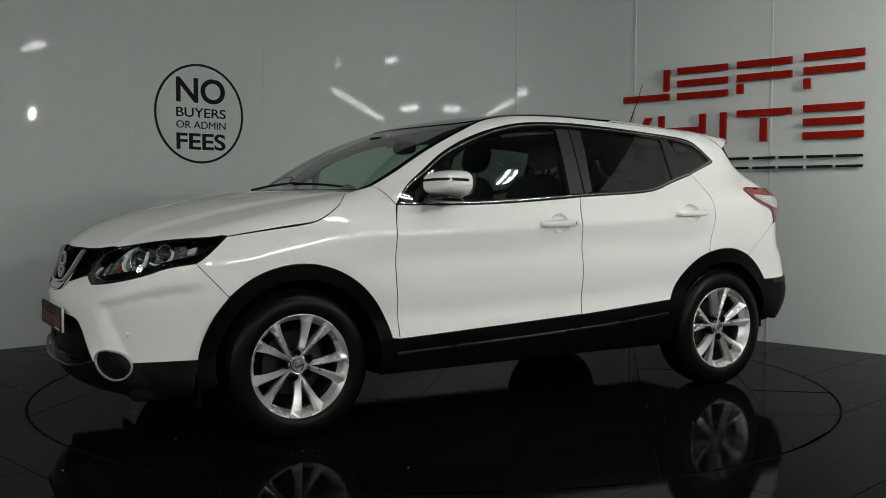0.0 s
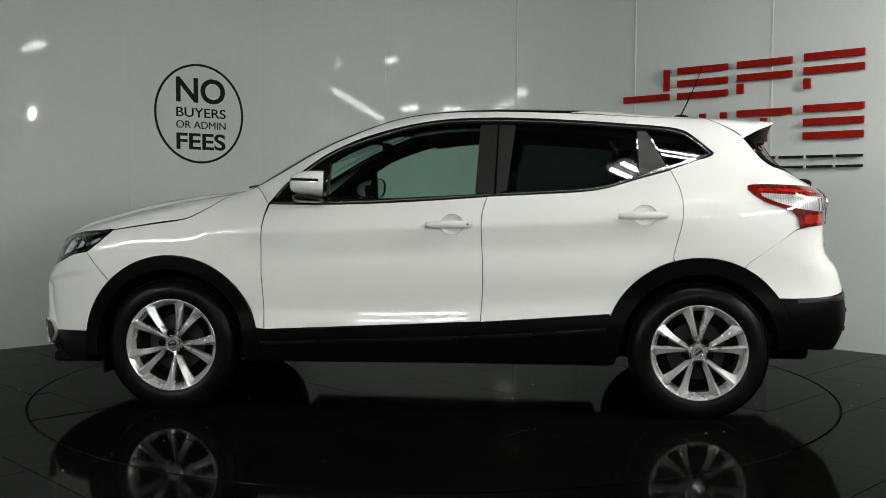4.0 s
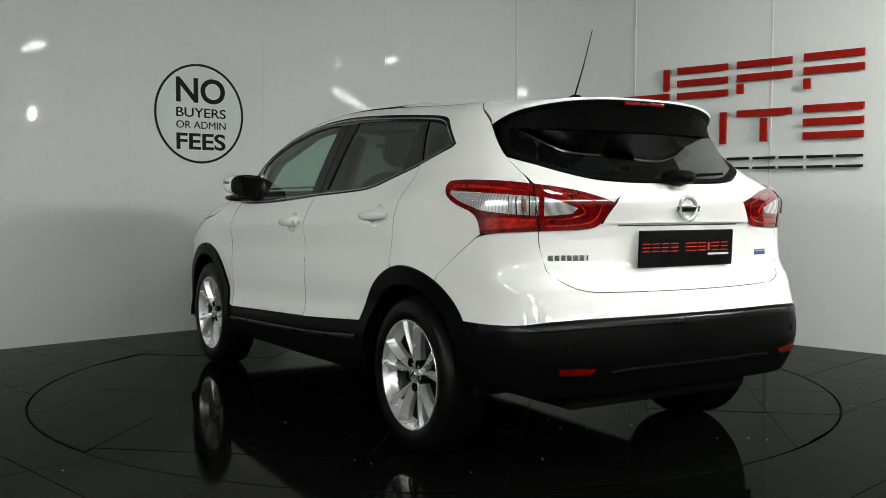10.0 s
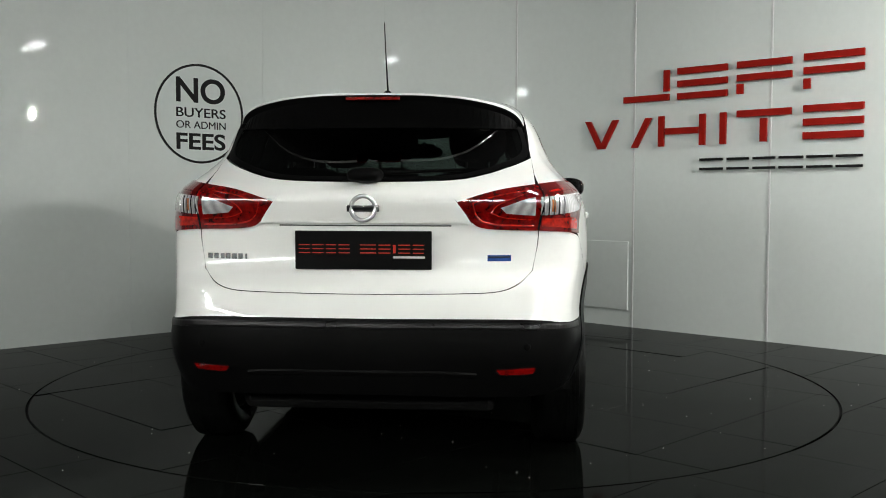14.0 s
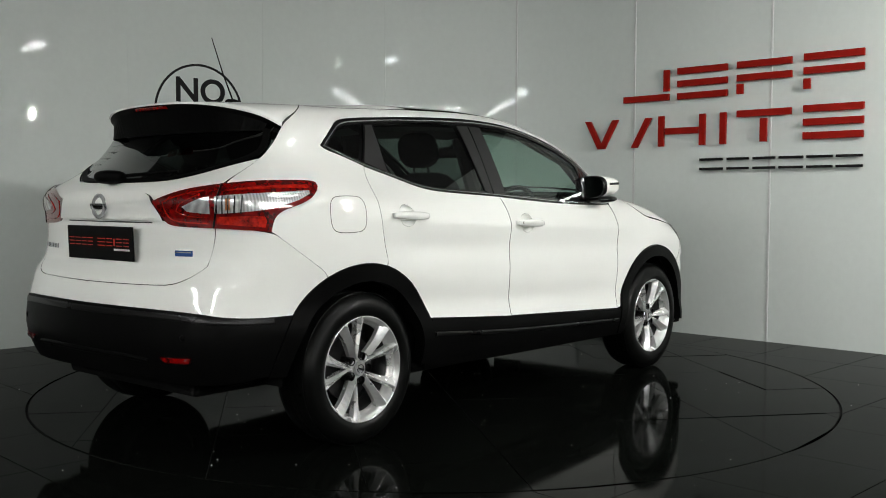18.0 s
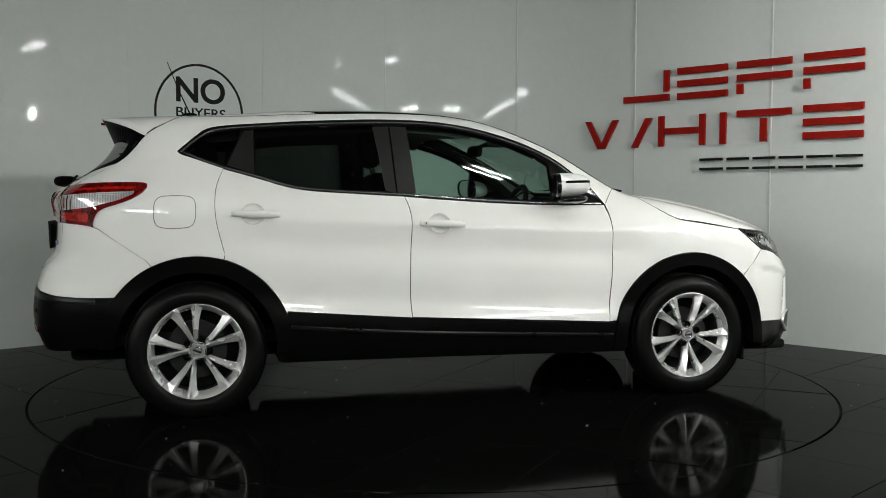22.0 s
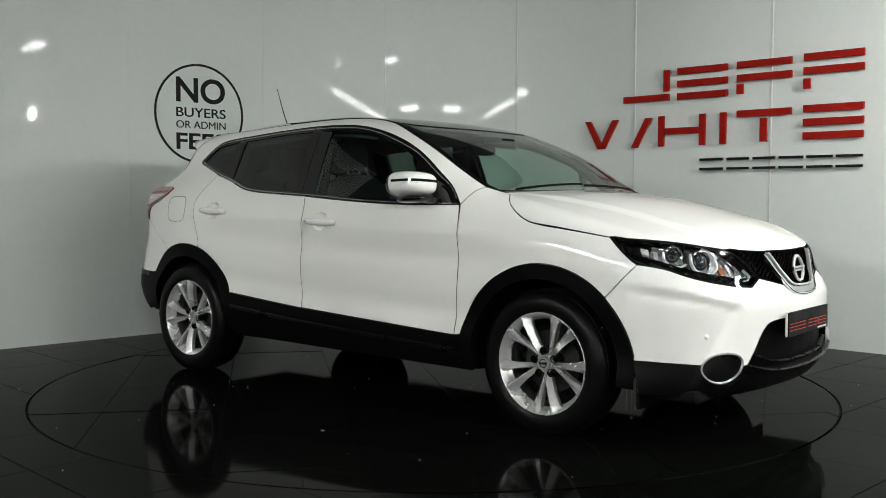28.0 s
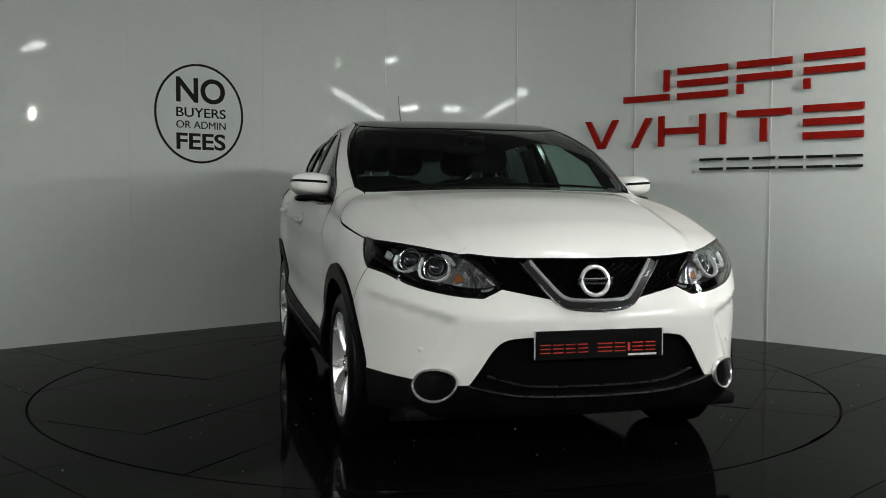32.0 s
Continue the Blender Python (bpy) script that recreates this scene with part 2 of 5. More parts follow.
NARROW = curve(2.3, 0.050, 1.4, 0.074, 0.9, -0.004, 0.5, 0.056, 0, 0.030, -0.4, 0.006, -0.8, -0.026, -1.4, -0.068, -2, -0.115, -2.3, -0.113)
NOSE = curve(0.1, 1.973, 0.2, 2.095, 0.27, 2.177, 0.36, 2.211, 0.5, 2.216, 0.62, 2.220, 0.7, 2.187, 0.78, 2.162, 0.86, 2.160, 0.92, 2.121, 1.3, 1.569)
TAIL = curve(0.1, -1.912, 0.25, -2.043, 0.36, -2.126, 0.5, -2.163, 0.62, -2.150, 0.7, -2.128, 0.75, -2.113, 0.8, -2.064, 0.86, -2.050, 0.93, -2.046, 1, -2.047, 1.08, -2.060, 1.13, -2.018, 1.2, -1.905, 1.3, -1.789, 1.42, -1.727, 1.5, -1.696, 1.7, -1.582)


def smax(a, b, k):
    h = np.maximum(k - np.abs(a - b), 0) / k
    return np.maximum(a, b) + h * h * k / 4


CREASE = curve(1.6, 0.90, 0.85, 0.915, 0.3, 0.93, -0.1, 0.945, -0.6, 0.965, -1.1, 0.985, -1.6, 1.0)
SCALLOP = curve(1.6, 0.53, 0.85, 0.525, 0.3, 0.535, -0.3, 0.56, -0.9, 0.60, -1.6, 0.62)


def step01(v):
    v = np.clip(v, 0, 1)
    return v * v * (3 - 2 * v)


def pressed(x, z):
    """Relief of the doors: a shoulder crease at handle height with a hollow under it, and a scallop above the sill."""
    fade = step01((1.25 - x) / 0.45) * step01((x + 1.42) / 0.40)
    a = z - CREASE(x)
    ridge = 0.0100 * np.exp(-(np.sqrt(a * a + 0.009 ** 2) - 0.009) / 0.045) - 0.0110 * np.exp(-((a + 0.12) / 0.07) ** 2)
    b = z - SCALLOP(x)
    return fade * (ridge - 0.0035 * np.exp(-(b / 0.055) ** 2) + 0.0030 * np.exp(-((b - 0.10) / 0.05) ** 2))


def form(p, off=0.0):
    """Below zero inside the body, above it outside, roughly in metres."""
    x, y, z = p[:, 0], np.abs(p[:, 1]), p[:, 2]
    up = z - BELT(x)
    w = np.clip((up + 0.07) / 0.22, 0, 1)
    side = (y - (PLAN(x) + FLANK(up) + NARROW(x) * w * w * (3 - 2 * w) + pressed(x, z))) * 0.95
    q = y / 0.8
    sx = x + WRAP(x) * y * y
    # raised middle of the bonnet
    b = np.clip((0.70 - 0.10 * x - y) / 0.06 + 0.5, 0, 1)
    top = (z - (0.013 * b * b * (3 - 2 * b) * np.clip((x - 1.0) / 0.25, 0, 1) + TOP(sx) - CROWN(sx) * q * q)) * 0.9
    front = x - (NOSE(z) - 0.28 * y * y - 0.69 * np.maximum(y - 0.45, 0) ** 2)
    # shallow hollow round each fog lamp
    u, v = np.clip((y - 0.515 - 0.35 * (0.62 - z)) / 0.05, 0, 1), np.clip((0.635 + 0.28 * (y - 0.5) - z) / 0.05, 0, 1)
    front = front + 0.012 * u * u * (3 - 2 * u) * v * v * (3 - 2 * v)
    rear = TAIL(z) + 0.20 * y * y + 0.13 * np.maximum(y - 0.5, 0) ** 2 - x
    low = BELLY(x) - z
    f = smax(side, top, np.where(x > 1.0, 0.10, 0.10))
    f = smax(f, front, 0.16)
    f = smax(f, rear, 0.14)
    f = smax(f, low, 0.04)
    cheek = step01((y - 0.535 - 0.45 * (0.62 - z)) / 0.04) * step01((0.628 + 0.30 * (y - 0.5) - z) / 0.045) * step01((x - 1.72) / 0.14)
    f = f + 0.017 * cheek
    return f - off


def gradient(p):
    g = np.empty_like(p)
    for k in range(3):
        d = np.zeros(3)
        d[k] = 0.004
        g[:, k] = form(p + d) - form(p - d)
    return g / np.linalg.norm(g, axis=1)[:, None]


def meet(o, d, reach=2.6, off=0.0):
    """Where rays from outside first meet the form."""
    steps = np.linspace(0, reach, 40)
    lo, hi = np.zeros(len(o)), np.full(len(o), reach)
    found = np.zeros(len(o), bool)
    last = np.zeros(len(o))
    for s in steps:
        inside = (form(o + d * s, off) < 0) & ~found
        hi[inside], lo[inside] = s, last[inside]
        found |= inside
        last[:] = s
    for _ in range(18):
        mid = (lo + hi) / 2
        ins = form(o + d * mid[:, None], off) < 0
        hi, lo = np.where(ins, mid, hi), np.where(ins, lo, mid)
    return o + d * hi[:, None], found


AXIS_Z = 0.6


def cast(kind, a, b, side=1, off=0.0):
    """Rays on the form: side (x, z), top (x, y), front or rear (y, z), arc (x, angle), nose or stern (angle, z)."""
    a, b = np.asarray(a, float), np.asarray(b, float)
    o, d = np.zeros((len(a), 3)), np.zeros((len(a), 3))
    if kind == "side":
        o[:, 0], o[:, 1], o[:, 2], d[:, 1] = a, 1.5, b, -1
    elif kind == "top":
        o[:, 0], o[:, 1], o[:, 2], d[:, 2] = a, b, 2.3, -1
    elif kind == "front":
        o[:, 0], o[:, 1], o[:, 2], d[:, 0] = 3.0, a, b, -1
    elif kind == "rear":
        o[:, 0], o[:, 1], o[:, 2], d[:, 0] = -3.0, a, b, 1
    elif kind == "arc":
        c, s = np.cos(b / 0.7), np.sin(b / 0.7)
        o[:, 0], o[:, 1], o[:, 2] = a, 2 * c, AXIS_Z + 2 * s
        d[:, 1], d[:, 2] = -c, -s
    else:
        e = 1 if kind == "nose" else -1
        c, s = np.cos(a), np.sin(a)
        o[:, 0], o[:, 1], o[:, 2] = e * (1.2 + 1.9 * c), 1.9 * s, b
        d[:, 0], d[:, 1] = -e * c, -s
    p, _ = meet(o, d, 2.6, off)
    return p


def unfold(kind, p):
    if kind == "side":
        return p[:, [0, 2]]
    if kind == "top":
        return p[:, [0, 1]]
    if kind in ("front", "rear"):
        return p[:, [1, 2]]
    if kind == "arc":
        return np.c_[p[:, 0], 0.7 * np.arctan2(p[:, 2] - AXIS_Z, p[:, 1])]
    e = 1 if kind == "nose" else -1
    return np.c_[np.arctan2(p[:, 1], e * p[:, 0] - 1.2), p[:, 2]]


def on(kind, *v):
    return [tuple(q) for q in cast(kind, v[0::2], v[1::2])]


def S(*v):
    return on("side", *v)


def T(*v):
    return on("top", *v)


def R(*v):
    return on("rear", *v)


def F(*v):
    return on("front", *v)


def mirror(pts):
    return [(x, -y, z) for x, y, z in pts]


def both(pts):
    """A half outline that begins and ends on the middle plane, and its mirror image."""
    return list(pts) + [q for q in mirror(pts)[::-1] if abs(q[1]) > 1e-3]


def span(pts):
    """A half line from the middle plane outwards, and its mirror image, as one open line."""
    return mirror(pts)[::-1] + list(pts)[1:]


def arc_points(cx, cz, r, a0, a1, n=14):
    v = []
    for k in range(n + 1):
        a = radians(a0 + (a1 - a0) * k / n)
        v += [cx + r * math.cos(a), cz + r * math.sin(a)]
    return S(*v)


def soften(uv, keep=32, rounds=2, closed=True):
    for _ in range(rounds):
        n, out = len(uv), []
        for i in range(n):
            p = uv[i]
            if not closed and i in (0, n - 1):
                out.append(p)
                continue
            a, b = p - uv[i - 1], uv[(i + 1) % n] - p
            la, lb = np.linalg.norm(a), np.linalg.norm(b)
            if la < 1e-6 or lb < 1e-6:
                continue
            turn = math.degrees(math.acos(np.clip(a @ b / la / lb, -1, 1)))
            if turn > keep:
                out.append(p)
            else:
                out += [p - 0.25 * a, p + 0.25 * b]
        uv = np.array(out)
    return uv


def refine(uv, step, closed=True):
    out, n = [], len(uv)
    for i in range(n if closed else n - 1):
        a, b = uv[i], uv[(i + 1) % n]
        k = max(1, int(math.ceil(np.linalg.norm(b - a) / step)))
        out += [a + (b - a) * j / k for j in range(k)]
    if not closed:
        out.append(uv[-1])
    return np.array(out)


def area2(uv):
    x, y = uv[:, 0], uv[:, 1]
    return float(np.sum(x * np.roll(y, -1) - np.roll(x, -1) * y))


def inset(uv, g):
    a, b = uv - np.roll(uv, 1, 0), np.roll(uv, -1, 0) - uv
    t = a / (np.linalg.norm(a, axis=1)[:, None] + 1e-9) + b / (np.linalg.norm(b, axis=1)[:, None] + 1e-9)
    t /= np.linalg.norm(t, axis=1)[:, None] + 1e-9
    return uv + g * np.c_[-t[:, 1], t[:, 0]]


def within(p, poly):
    x, y = p[:, 0], p[:, 1]
    hit = np.zeros(len(p), bool)
    x0, y0, x1, y1 = poly[:, 0], poly[:, 1], np.roll(poly[:, 0], -1), np.roll(poly[:, 1], -1)
    for a, b, c, d in zip(x0, y0, x1, y1):
        if b == d:
            continue
        hit ^= ((y > min(b, d)) & (y <= max(b, d))) & (x < a + (y - b) * (c - a) / (d - b))
    return hit


def skin(name, kind, pts, mat, parent, holes=(), step=0.035, gap=0.0022, depth=0.014, lift=0.0, off=0.0, side=1, label="", keep=32, rounds=2, even=False):
    """One body panel: an outline on the form, meshed, with turned-in edges."""
    loops = []
    for k, ring in enumerate([pts, *holes]):
        uv = soften(unfold(kind, np.array(ring, float)), keep, rounds)
        if (area2(uv) < 0) != (k > 0):
            uv = uv[::-1]
        uv = refine(uv, step)
        loops.append(inset(uv, gap) if gap else uv)
    lo, hi = loops[0].min(0), loops[0].max(0)
    gx, gy = np.meshgrid(np.arange(lo[0], hi[0], step), np.arange(lo[1], hi[1], step * 0.87))
    gx = gx + (np.arange(gx.shape[0]) % 2)[:, None] * step / 2
    grid = np.c_[gx.ravel(), gy.ravel()]
    ok = within(grid, loops[0])
    for h in loops[1:]:
        ok &= ~within(grid, h)
    grid = grid[ok]
    rim = np.concatenate(loops)
    if len(grid):
        near = np.min(np.linalg.norm(grid[:, None] - rim[None], axis=2), axis=1)
        grid = grid[near > step * 0.55]
    uv = np.concatenate([rim, grid])
    edges, base = [], 0
    for l in loops:
        edges += [(base + i, base + (i + 1) % len(l)) for i in range(len(l))]
        base += len(l)
    vs, _, fs, orig, _, _ = delaunay_2d_cdt([Vector(q) for q in uv], edges, [], 0, 1e-7)
    uv2 = np.array([tuple(v) for v in vs])
    fs = [f for f in fs if len(f) == 3]
    mid = np.array([uv2[list(f)].mean(0) for f in fs])
    ok = within(mid, loops[0])
    for h in loops[1:]:
        ok &= ~within(mid, h)
    fs = [f for f, k in zip(fs, ok) if k]
    p = cast(kind, uv2[:, 0], uv2[:, 1], off=off)
    nor = gradient(p)
    p = p + nor * lift
    if even:
        # panes are smoother than the pressed metal round them
        basis = np.c_[np.ones(len(uv2)), uv2]
        nor = basis @ np.linalg.lstsq(basis, nor, rcond=None)[0]
        nor /= np.linalg.norm(nor, axis=1)[:, None]
    n0 = len(p)
    count = {}
    for f in fs:
        for i in range(3):
            a, b = f[i], f[(i + 1) % 3]
            count[(a, b)] = 1
    outer = [e for e in count if (e[1], e[0]) not in count]
    verts, faces = [tuple(q) for q in p], [list(f) for f in fs]
    if depth:
        ring = sorted({i for e in outer for i in e})
        down = {}
        for i in ring:
            down[i] = len(verts)
            verts.append(tuple(p[i] - nor[i] * depth))
        faces += [[b, a, down[a], down[b]] for a, b in outer]
    f0 = np.array(fs[len(fs) // 2])
    flat = np.cross(p[f0[1]] - p[f0[0]], p[f0[2]] - p[f0[0]])
    flip = flat @ nor[f0[0]] < 0
    if side < 0:
        verts = [(x, -y, z) for x, y, z in verts]
        nor = nor * np.array([1, -1, 1])
        flip = not flip
    if flip:
        faces = [f[::-1] for f in faces]
    me = bpy.data.meshes.new(name)
    me.from_pydata(verts, [], faces)
    me.materials.append(mat)
    # turned-in edges go black: shade of the shut lines put into colour
    if mat is PAINT:
        me.materials.append(TRIM)
    for q in me.polygons:
        q.use_smooth = True
        if mat is PAINT and q.loop_total == 4:
            q.material_index = 1
    custom = []
    for q in me.polygons:
        for vi in q.vertices:
            custom.append(tuple(nor[vi]) if q.loop_total == 3 and vi < n0 else tuple(q.normal))
    me.normals_split_custom_set(custom)
    ob = new(name, me)
    ob.parent = parent
    if label:
        ob["label"] = label
    return ob


def ribbon(name, kind, pts, width, mat, parent, height=0.006, lift=0.0, side=1, closed=False, label="", step=0.02, off=0.0, keep=60):
    """A raised strip that runs along a line on the form."""
    uv = refine(soften(unfold(kind, np.array(pts, float)), keep, 2, closed), step, closed)
    p = cast(kind, uv[:, 0], uv[:, 1], off=off)
    nor = gradient(p)
    t = np.roll(p, -1, 0) - np.roll(p, 1, 0)
    if not closed:
        t[0], t[-1] = p[1] - p[0], p[-1] - p[-2]
    t /= np.linalg.norm(t, axis=1)[:, None]
    across = np.cross(nor, t)
    if side < 0:
        p, nor, across = p * [1, -1, 1], nor * [1, -1, 1], across * [1, -1, 1]
    bm = bmesh.new()
    prof = [(-0.5, -0.4), (-0.5, 0.6), (-0.25, 1.0), (0.25, 1.0), (0.5, 0.6), (0.5, -0.4)]
    rows = [[bm.verts.new(p[i] + across[i] * width * u + nor[i] * (lift + height * v)) for u, v in prof] for i in range(len(p))]
    k = len(prof)
    for i in range(len(rows) - (0 if closed else 1)):
        a, b = rows[i], rows[(i + 1) % len(rows)]
        for j in range(k):
            bm.faces.new((a[j], a[(j + 1) % k], b[(j + 1) % k], b[j]))
    if not closed:
        bm.faces.new(rows[0])
        bm.faces.new(rows[-1][::-1])
    bmesh.ops.recalc_face_normals(bm, faces=bm.faces)
    return part(name, bm, mat, parent, label)


def tube(bm, pts, r, seg=8, r1=None):
    """A round bar along points, tapering to r1."""
    pts = [Vector(q) for q in pts]
    rings = []
    for i, q in enumerate(pts):
        d = (pts[min(i + 1, len(pts) - 1)] - pts[max(i - 1, 0)]).normalized()
        a = d.orthogonal().normalized() if i == 0 else (rings_a - d * rings_a.dot(d)).normalized()
        rings_a = a
        b = d.cross(a)
        rr = r + ((r1 if r1 is not None else r) - r) * i / max(1, len(pts) - 1)
        rings.append([bm.verts.new(q + (a * math.cos(2 * math.pi * k / seg) + b * math.sin(2 * math.pi * k / seg)) * rr) for k in range(seg)])
    for a, b in zip(rings, rings[1:]):
        for k in range(seg):
            bm.faces.new((a[k], a[(k + 1) % seg], b[(k + 1) % seg], b[k]))
    bm.faces.new(rings[0][::-1])
    bm.faces.new(rings[-1])
    return bm


def blob(bm, lo, hi, m=None, power=3.0, seg=16, rings=10):
    """A rounded block (superellipsoid)."""
    made = bmesh.ops.create_uvsphere(bm, u_segments=seg, v_segments=rings, radius=1.0)["verts"]
    lo, hi = Vector(lo), Vector(hi)
    for v in made:
        n = sum(abs(c) ** power for c in v.co) ** (1 / power)
        q = v.co / n
        v.co = Vector([(a + b) / 2 + c * (b - a) / 2 for a, b, c in zip(lo, hi, q)])
        if m:
            v.co = m @ v.co
    return bm


# ---------------------------------------------------------------- the car
def glass(name, tint, rough=0.0):
    m = bpy.data.materials.new(name)
    m.use_nodes = True
    n, l = m.node_tree.nodes, m.node_tree.links
    n.remove(n["Principled BSDF"])
    t, g, f, mix = n.new("ShaderNodeBsdfTransparent"), n.new("ShaderNodeBsdfGlossy"), n.new("ShaderNodeLayerWeight"), n.new("ShaderNodeMixShader")
    up, fit = n.new("ShaderNodeMath"), n.new("ShaderNodeMapRange")
    t.inputs[0].default_value = (*tint, 1)
    g.inputs["Roughness"].default_value = rough
    f.inputs["Blend"].default_value = 0.5
    up.operation, up.inputs[1].default_value = "POWER", 4.0
    fit.inputs["To Min"].default_value, fit.inputs["To Max"].default_value = 0.05, 1.0
    l.new(f.outputs["Facing"], up.inputs[0])
    l.new(up.outputs[0], fit.inputs["Value"])
    l.new(fit.outputs[0], mix.inputs[0])
    l.new(t.outputs[0], mix.inputs[1])
    l.new(g.outputs[0], mix.inputs[2])
    l.new(mix.outputs[0], n["Material Output"].inputs[0])
    return m


def fluted(name):
    """Bright lamp reflector; light and dark of fine upright flutes painted as colour bands."""
    m = varied(name, (0.8, 0.8, 0.8), 0.2, 60, 0.2, 0.05, metal=0.5)
    n, l = m.node_tree.nodes, m.node_tree.links
    co, wave, ramp, mul = n.new("ShaderNodeTexCoord"), n.new("ShaderNodeTexWave"), n.new("ShaderNodeMapRange"), n.new("ShaderNodeVectorMath")
    wave.inputs["Scale"].default_value, wave.inputs["Distortion"].default_value = 26.0, 1.2
    wave.bands_direction = "X"
    ramp.inputs["To Min"].default_value, ramp.inputs["To Max"].default_value = 0.6, 1.0
    mul.operation = "SCALE"
    b = n["Principled BSDF"]
    old = b.inputs["Base Color"].links[0].from_socket
    l.new(co.outputs["Object"], wave.inputs["Vector"])
    l.new(wave.outputs["Fac"], ramp.inputs["Value"])
    l.new(old, mul.inputs[0])
    l.new(ramp.outputs[0], mul.inputs["Scale"])
    l.new(mul.outputs[0], b.inputs["Base Color"])
    return m


CLEAR = glass("window_glass", (0.58, 0.72, 0.66))
PRIVACY = glass("privacy_glass", (0.13, 0.155, 0.145))
DEEP = glass("deep_privacy_glass", (0.075, 0.09, 0.085))
LENS = glass("lamp_lens", (0.9, 0.92, 0.93))
CHROME = material("chrome", (0.75, 0.76, 0.77), 0.08, 1.0)
LIP = varied("grey_satin_plastic", (0.02, 0.02, 0.02), 0.3, 15, 0.3, 0.08, spec=0.4)
LIPBLACK = varied("satin_lip_plastic", (0.004, 0.004, 0.004), 0.3, 5, 0.2, 0.05, 0.05, spec=0.25)
BOWL = varied("lamp_bowl", (0.06, 0.06, 0.06), 0.25, 20, 0.3, 0.05, metal=0.6)
SHEEN = varied("satin_black_plastic", (0.004, 0.004, 0.004), 0.3, 5, 0.2, 0.05, 0.05, spec=0.16)
BRIGHTCHROME = varied("bright_chrome", (0.8, 0.8, 0.8), 0.15, 40, 0.1, 0.05, metal=0.7)
WINDOWTRIM = material("window_chrome", (0.5, 0.5, 0.5), 0.25, 0.85)
SHADEDCHROME = material("shaded_chrome", (0.4, 0.4, 0.41), 0.12, 1.0)
DULLCHROME = material("satin_chrome", (0.55, 0.56, 0.57), 0.22, 1.0)
PILLAR = varied("pillar_film", (0.012, 0.012, 0.012), 0.42, 12, 0.15, 0.05, 0.05, spec=0.3)
CLAD = varied("grained_black_plastic", (0.003, 0.003, 0.003), 0.36, 5, 0.2, 0.06, 0.12, fine=60, spec=0.035)
REDLENS = varied("red_lamp_lens", (0.13, 0.0012, 0.0012), 0.08, 14, 0.75, 0.03, coat=1.0, fine=4)
AMBER = material("amber_lens", (0.30, 0.10, 0.03), 0.12, coat=1.0)
SILVER = varied("lamp_reflector", (0.8, 0.8, 0.8), 0.22, 60, 0.2, 0.08, 0.3, metal=0.35)
BRIGHTRED = varied("bright_red_lens", (0.34, 0.010, 0.004), 0.10, 22, 0.85, 0.03, coat=1.0, fine=3)
FLUTE = fluted("fluted_reflector")
LAMPGREY = varied("lamp_inner", (0.45, 0.45, 0.45), 0.25, 25, 0.6, 0.08, 0.2, metal=0.6)
BLADE = varied("bright_lamp_blade", (0.85, 0.86, 0.86), 0.3, 60, 0.1, 0.08, metal=0.2)
TRIM = varied("trim_and_gap_shade", (0.006, 0.006, 0.006), 0.8, 8, 0.2, 0.1, 0.2, spec=0.08)
DULLSEAM = varied("seam_shadow", (0.06, 0.06, 0.058), 0.8, 30, 0.2, spec=0.1)
CLOTH = varied("seat_cloth", (0.009, 0.009, 0.0095), 0.9, 30, 0.3, 0.05, 0.5, spec=0.1)
LINER = varied("headliner", (0.10, 0.10, 0.097), 0.9, 10, 0.1, 0.05, 0.2)
PLATE = varied("plate_black", (0.005, 0.005, 0.005), 0.4, 10, 0.2, spec=0.06)
PLATE_RED = material("plate_red", (0.55, 0.03, 0.015), 0.4)
PLATE_WHITE = material("plate_white", (0.7, 0.7, 0.7), 0.4)
BLUE = material("badge_blue", (0.03, 0.09, 0.32), 0.25, 0.3)
DISC = varied("shaded_brake_steel", (0.02, 0.02, 0.02), 0.55, 20, 0.3, 0.1, metal=0.3, spec=0.2)
MIRROR = material("mirror_glass", (0.85, 0.87, 0.87), 0.01, 1.0)

car = tagged(new("car"), "white five-door crossover car with black cladding and alloy wheels", "car")

HUB_F, HUB_R, HUB_Z = 1.323, -1.323, 0.335
ARCH_F, ARCH_R = 0.458, 0.468
DLO_TOP = S(0.822, 1.057, 0.753, 1.149, 0.666, 1.214, 0.549, 1.302, 0.431, 1.362, 0.341, 1.399, 0.19, 1.446, 0.037, 1.479, -0.116, 1.497, -0.362, 1.502,
            -0.577, 1.495, -0.795, 1.484, -0.983, 1.470, -1.113, 1.460, -1.262, 1.441, -1.323, 1.393, -1.411, 1.316)
DLO_BOT = S(-1.394, 1.299, -1.34, 1.283, -1.19, 1.231, -1.006, 1.182, -0.875, 1.140, -0.752, 1.122, -0.539, 1.111, -0.285, 1.097, -0.093, 1.083, 0.202, 1.065, 0.492, 1.055)
GLASS_F = S(-0.232, 1.108, -0.255, 1.468, -0.1, 1.466, 0.04, 1.450, 0.19, 1.416, 0.342, 1.366, 0.43, 1.325, 0.51, 1.272, 0.515, 1.078, 0.2, 1.085, -0.05, 1.098)
GLASS_R = S(-0.372, 1.124, -0.415, 1.470, -0.6, 1.466, -0.79, 1.456, -1.03, 1.437, -1.03, 1.205, -0.95, 1.178, -0.86, 1.150, -0.75, 1.136, -0.55, 1.126)
GLASS_Q = S(-1.370, 1.318, -1.315, 1.372, -1.258, 1.412, -1.09, 1.436, -1.12, 1.365, -1.182, 1.250, -1.33, 1.298)
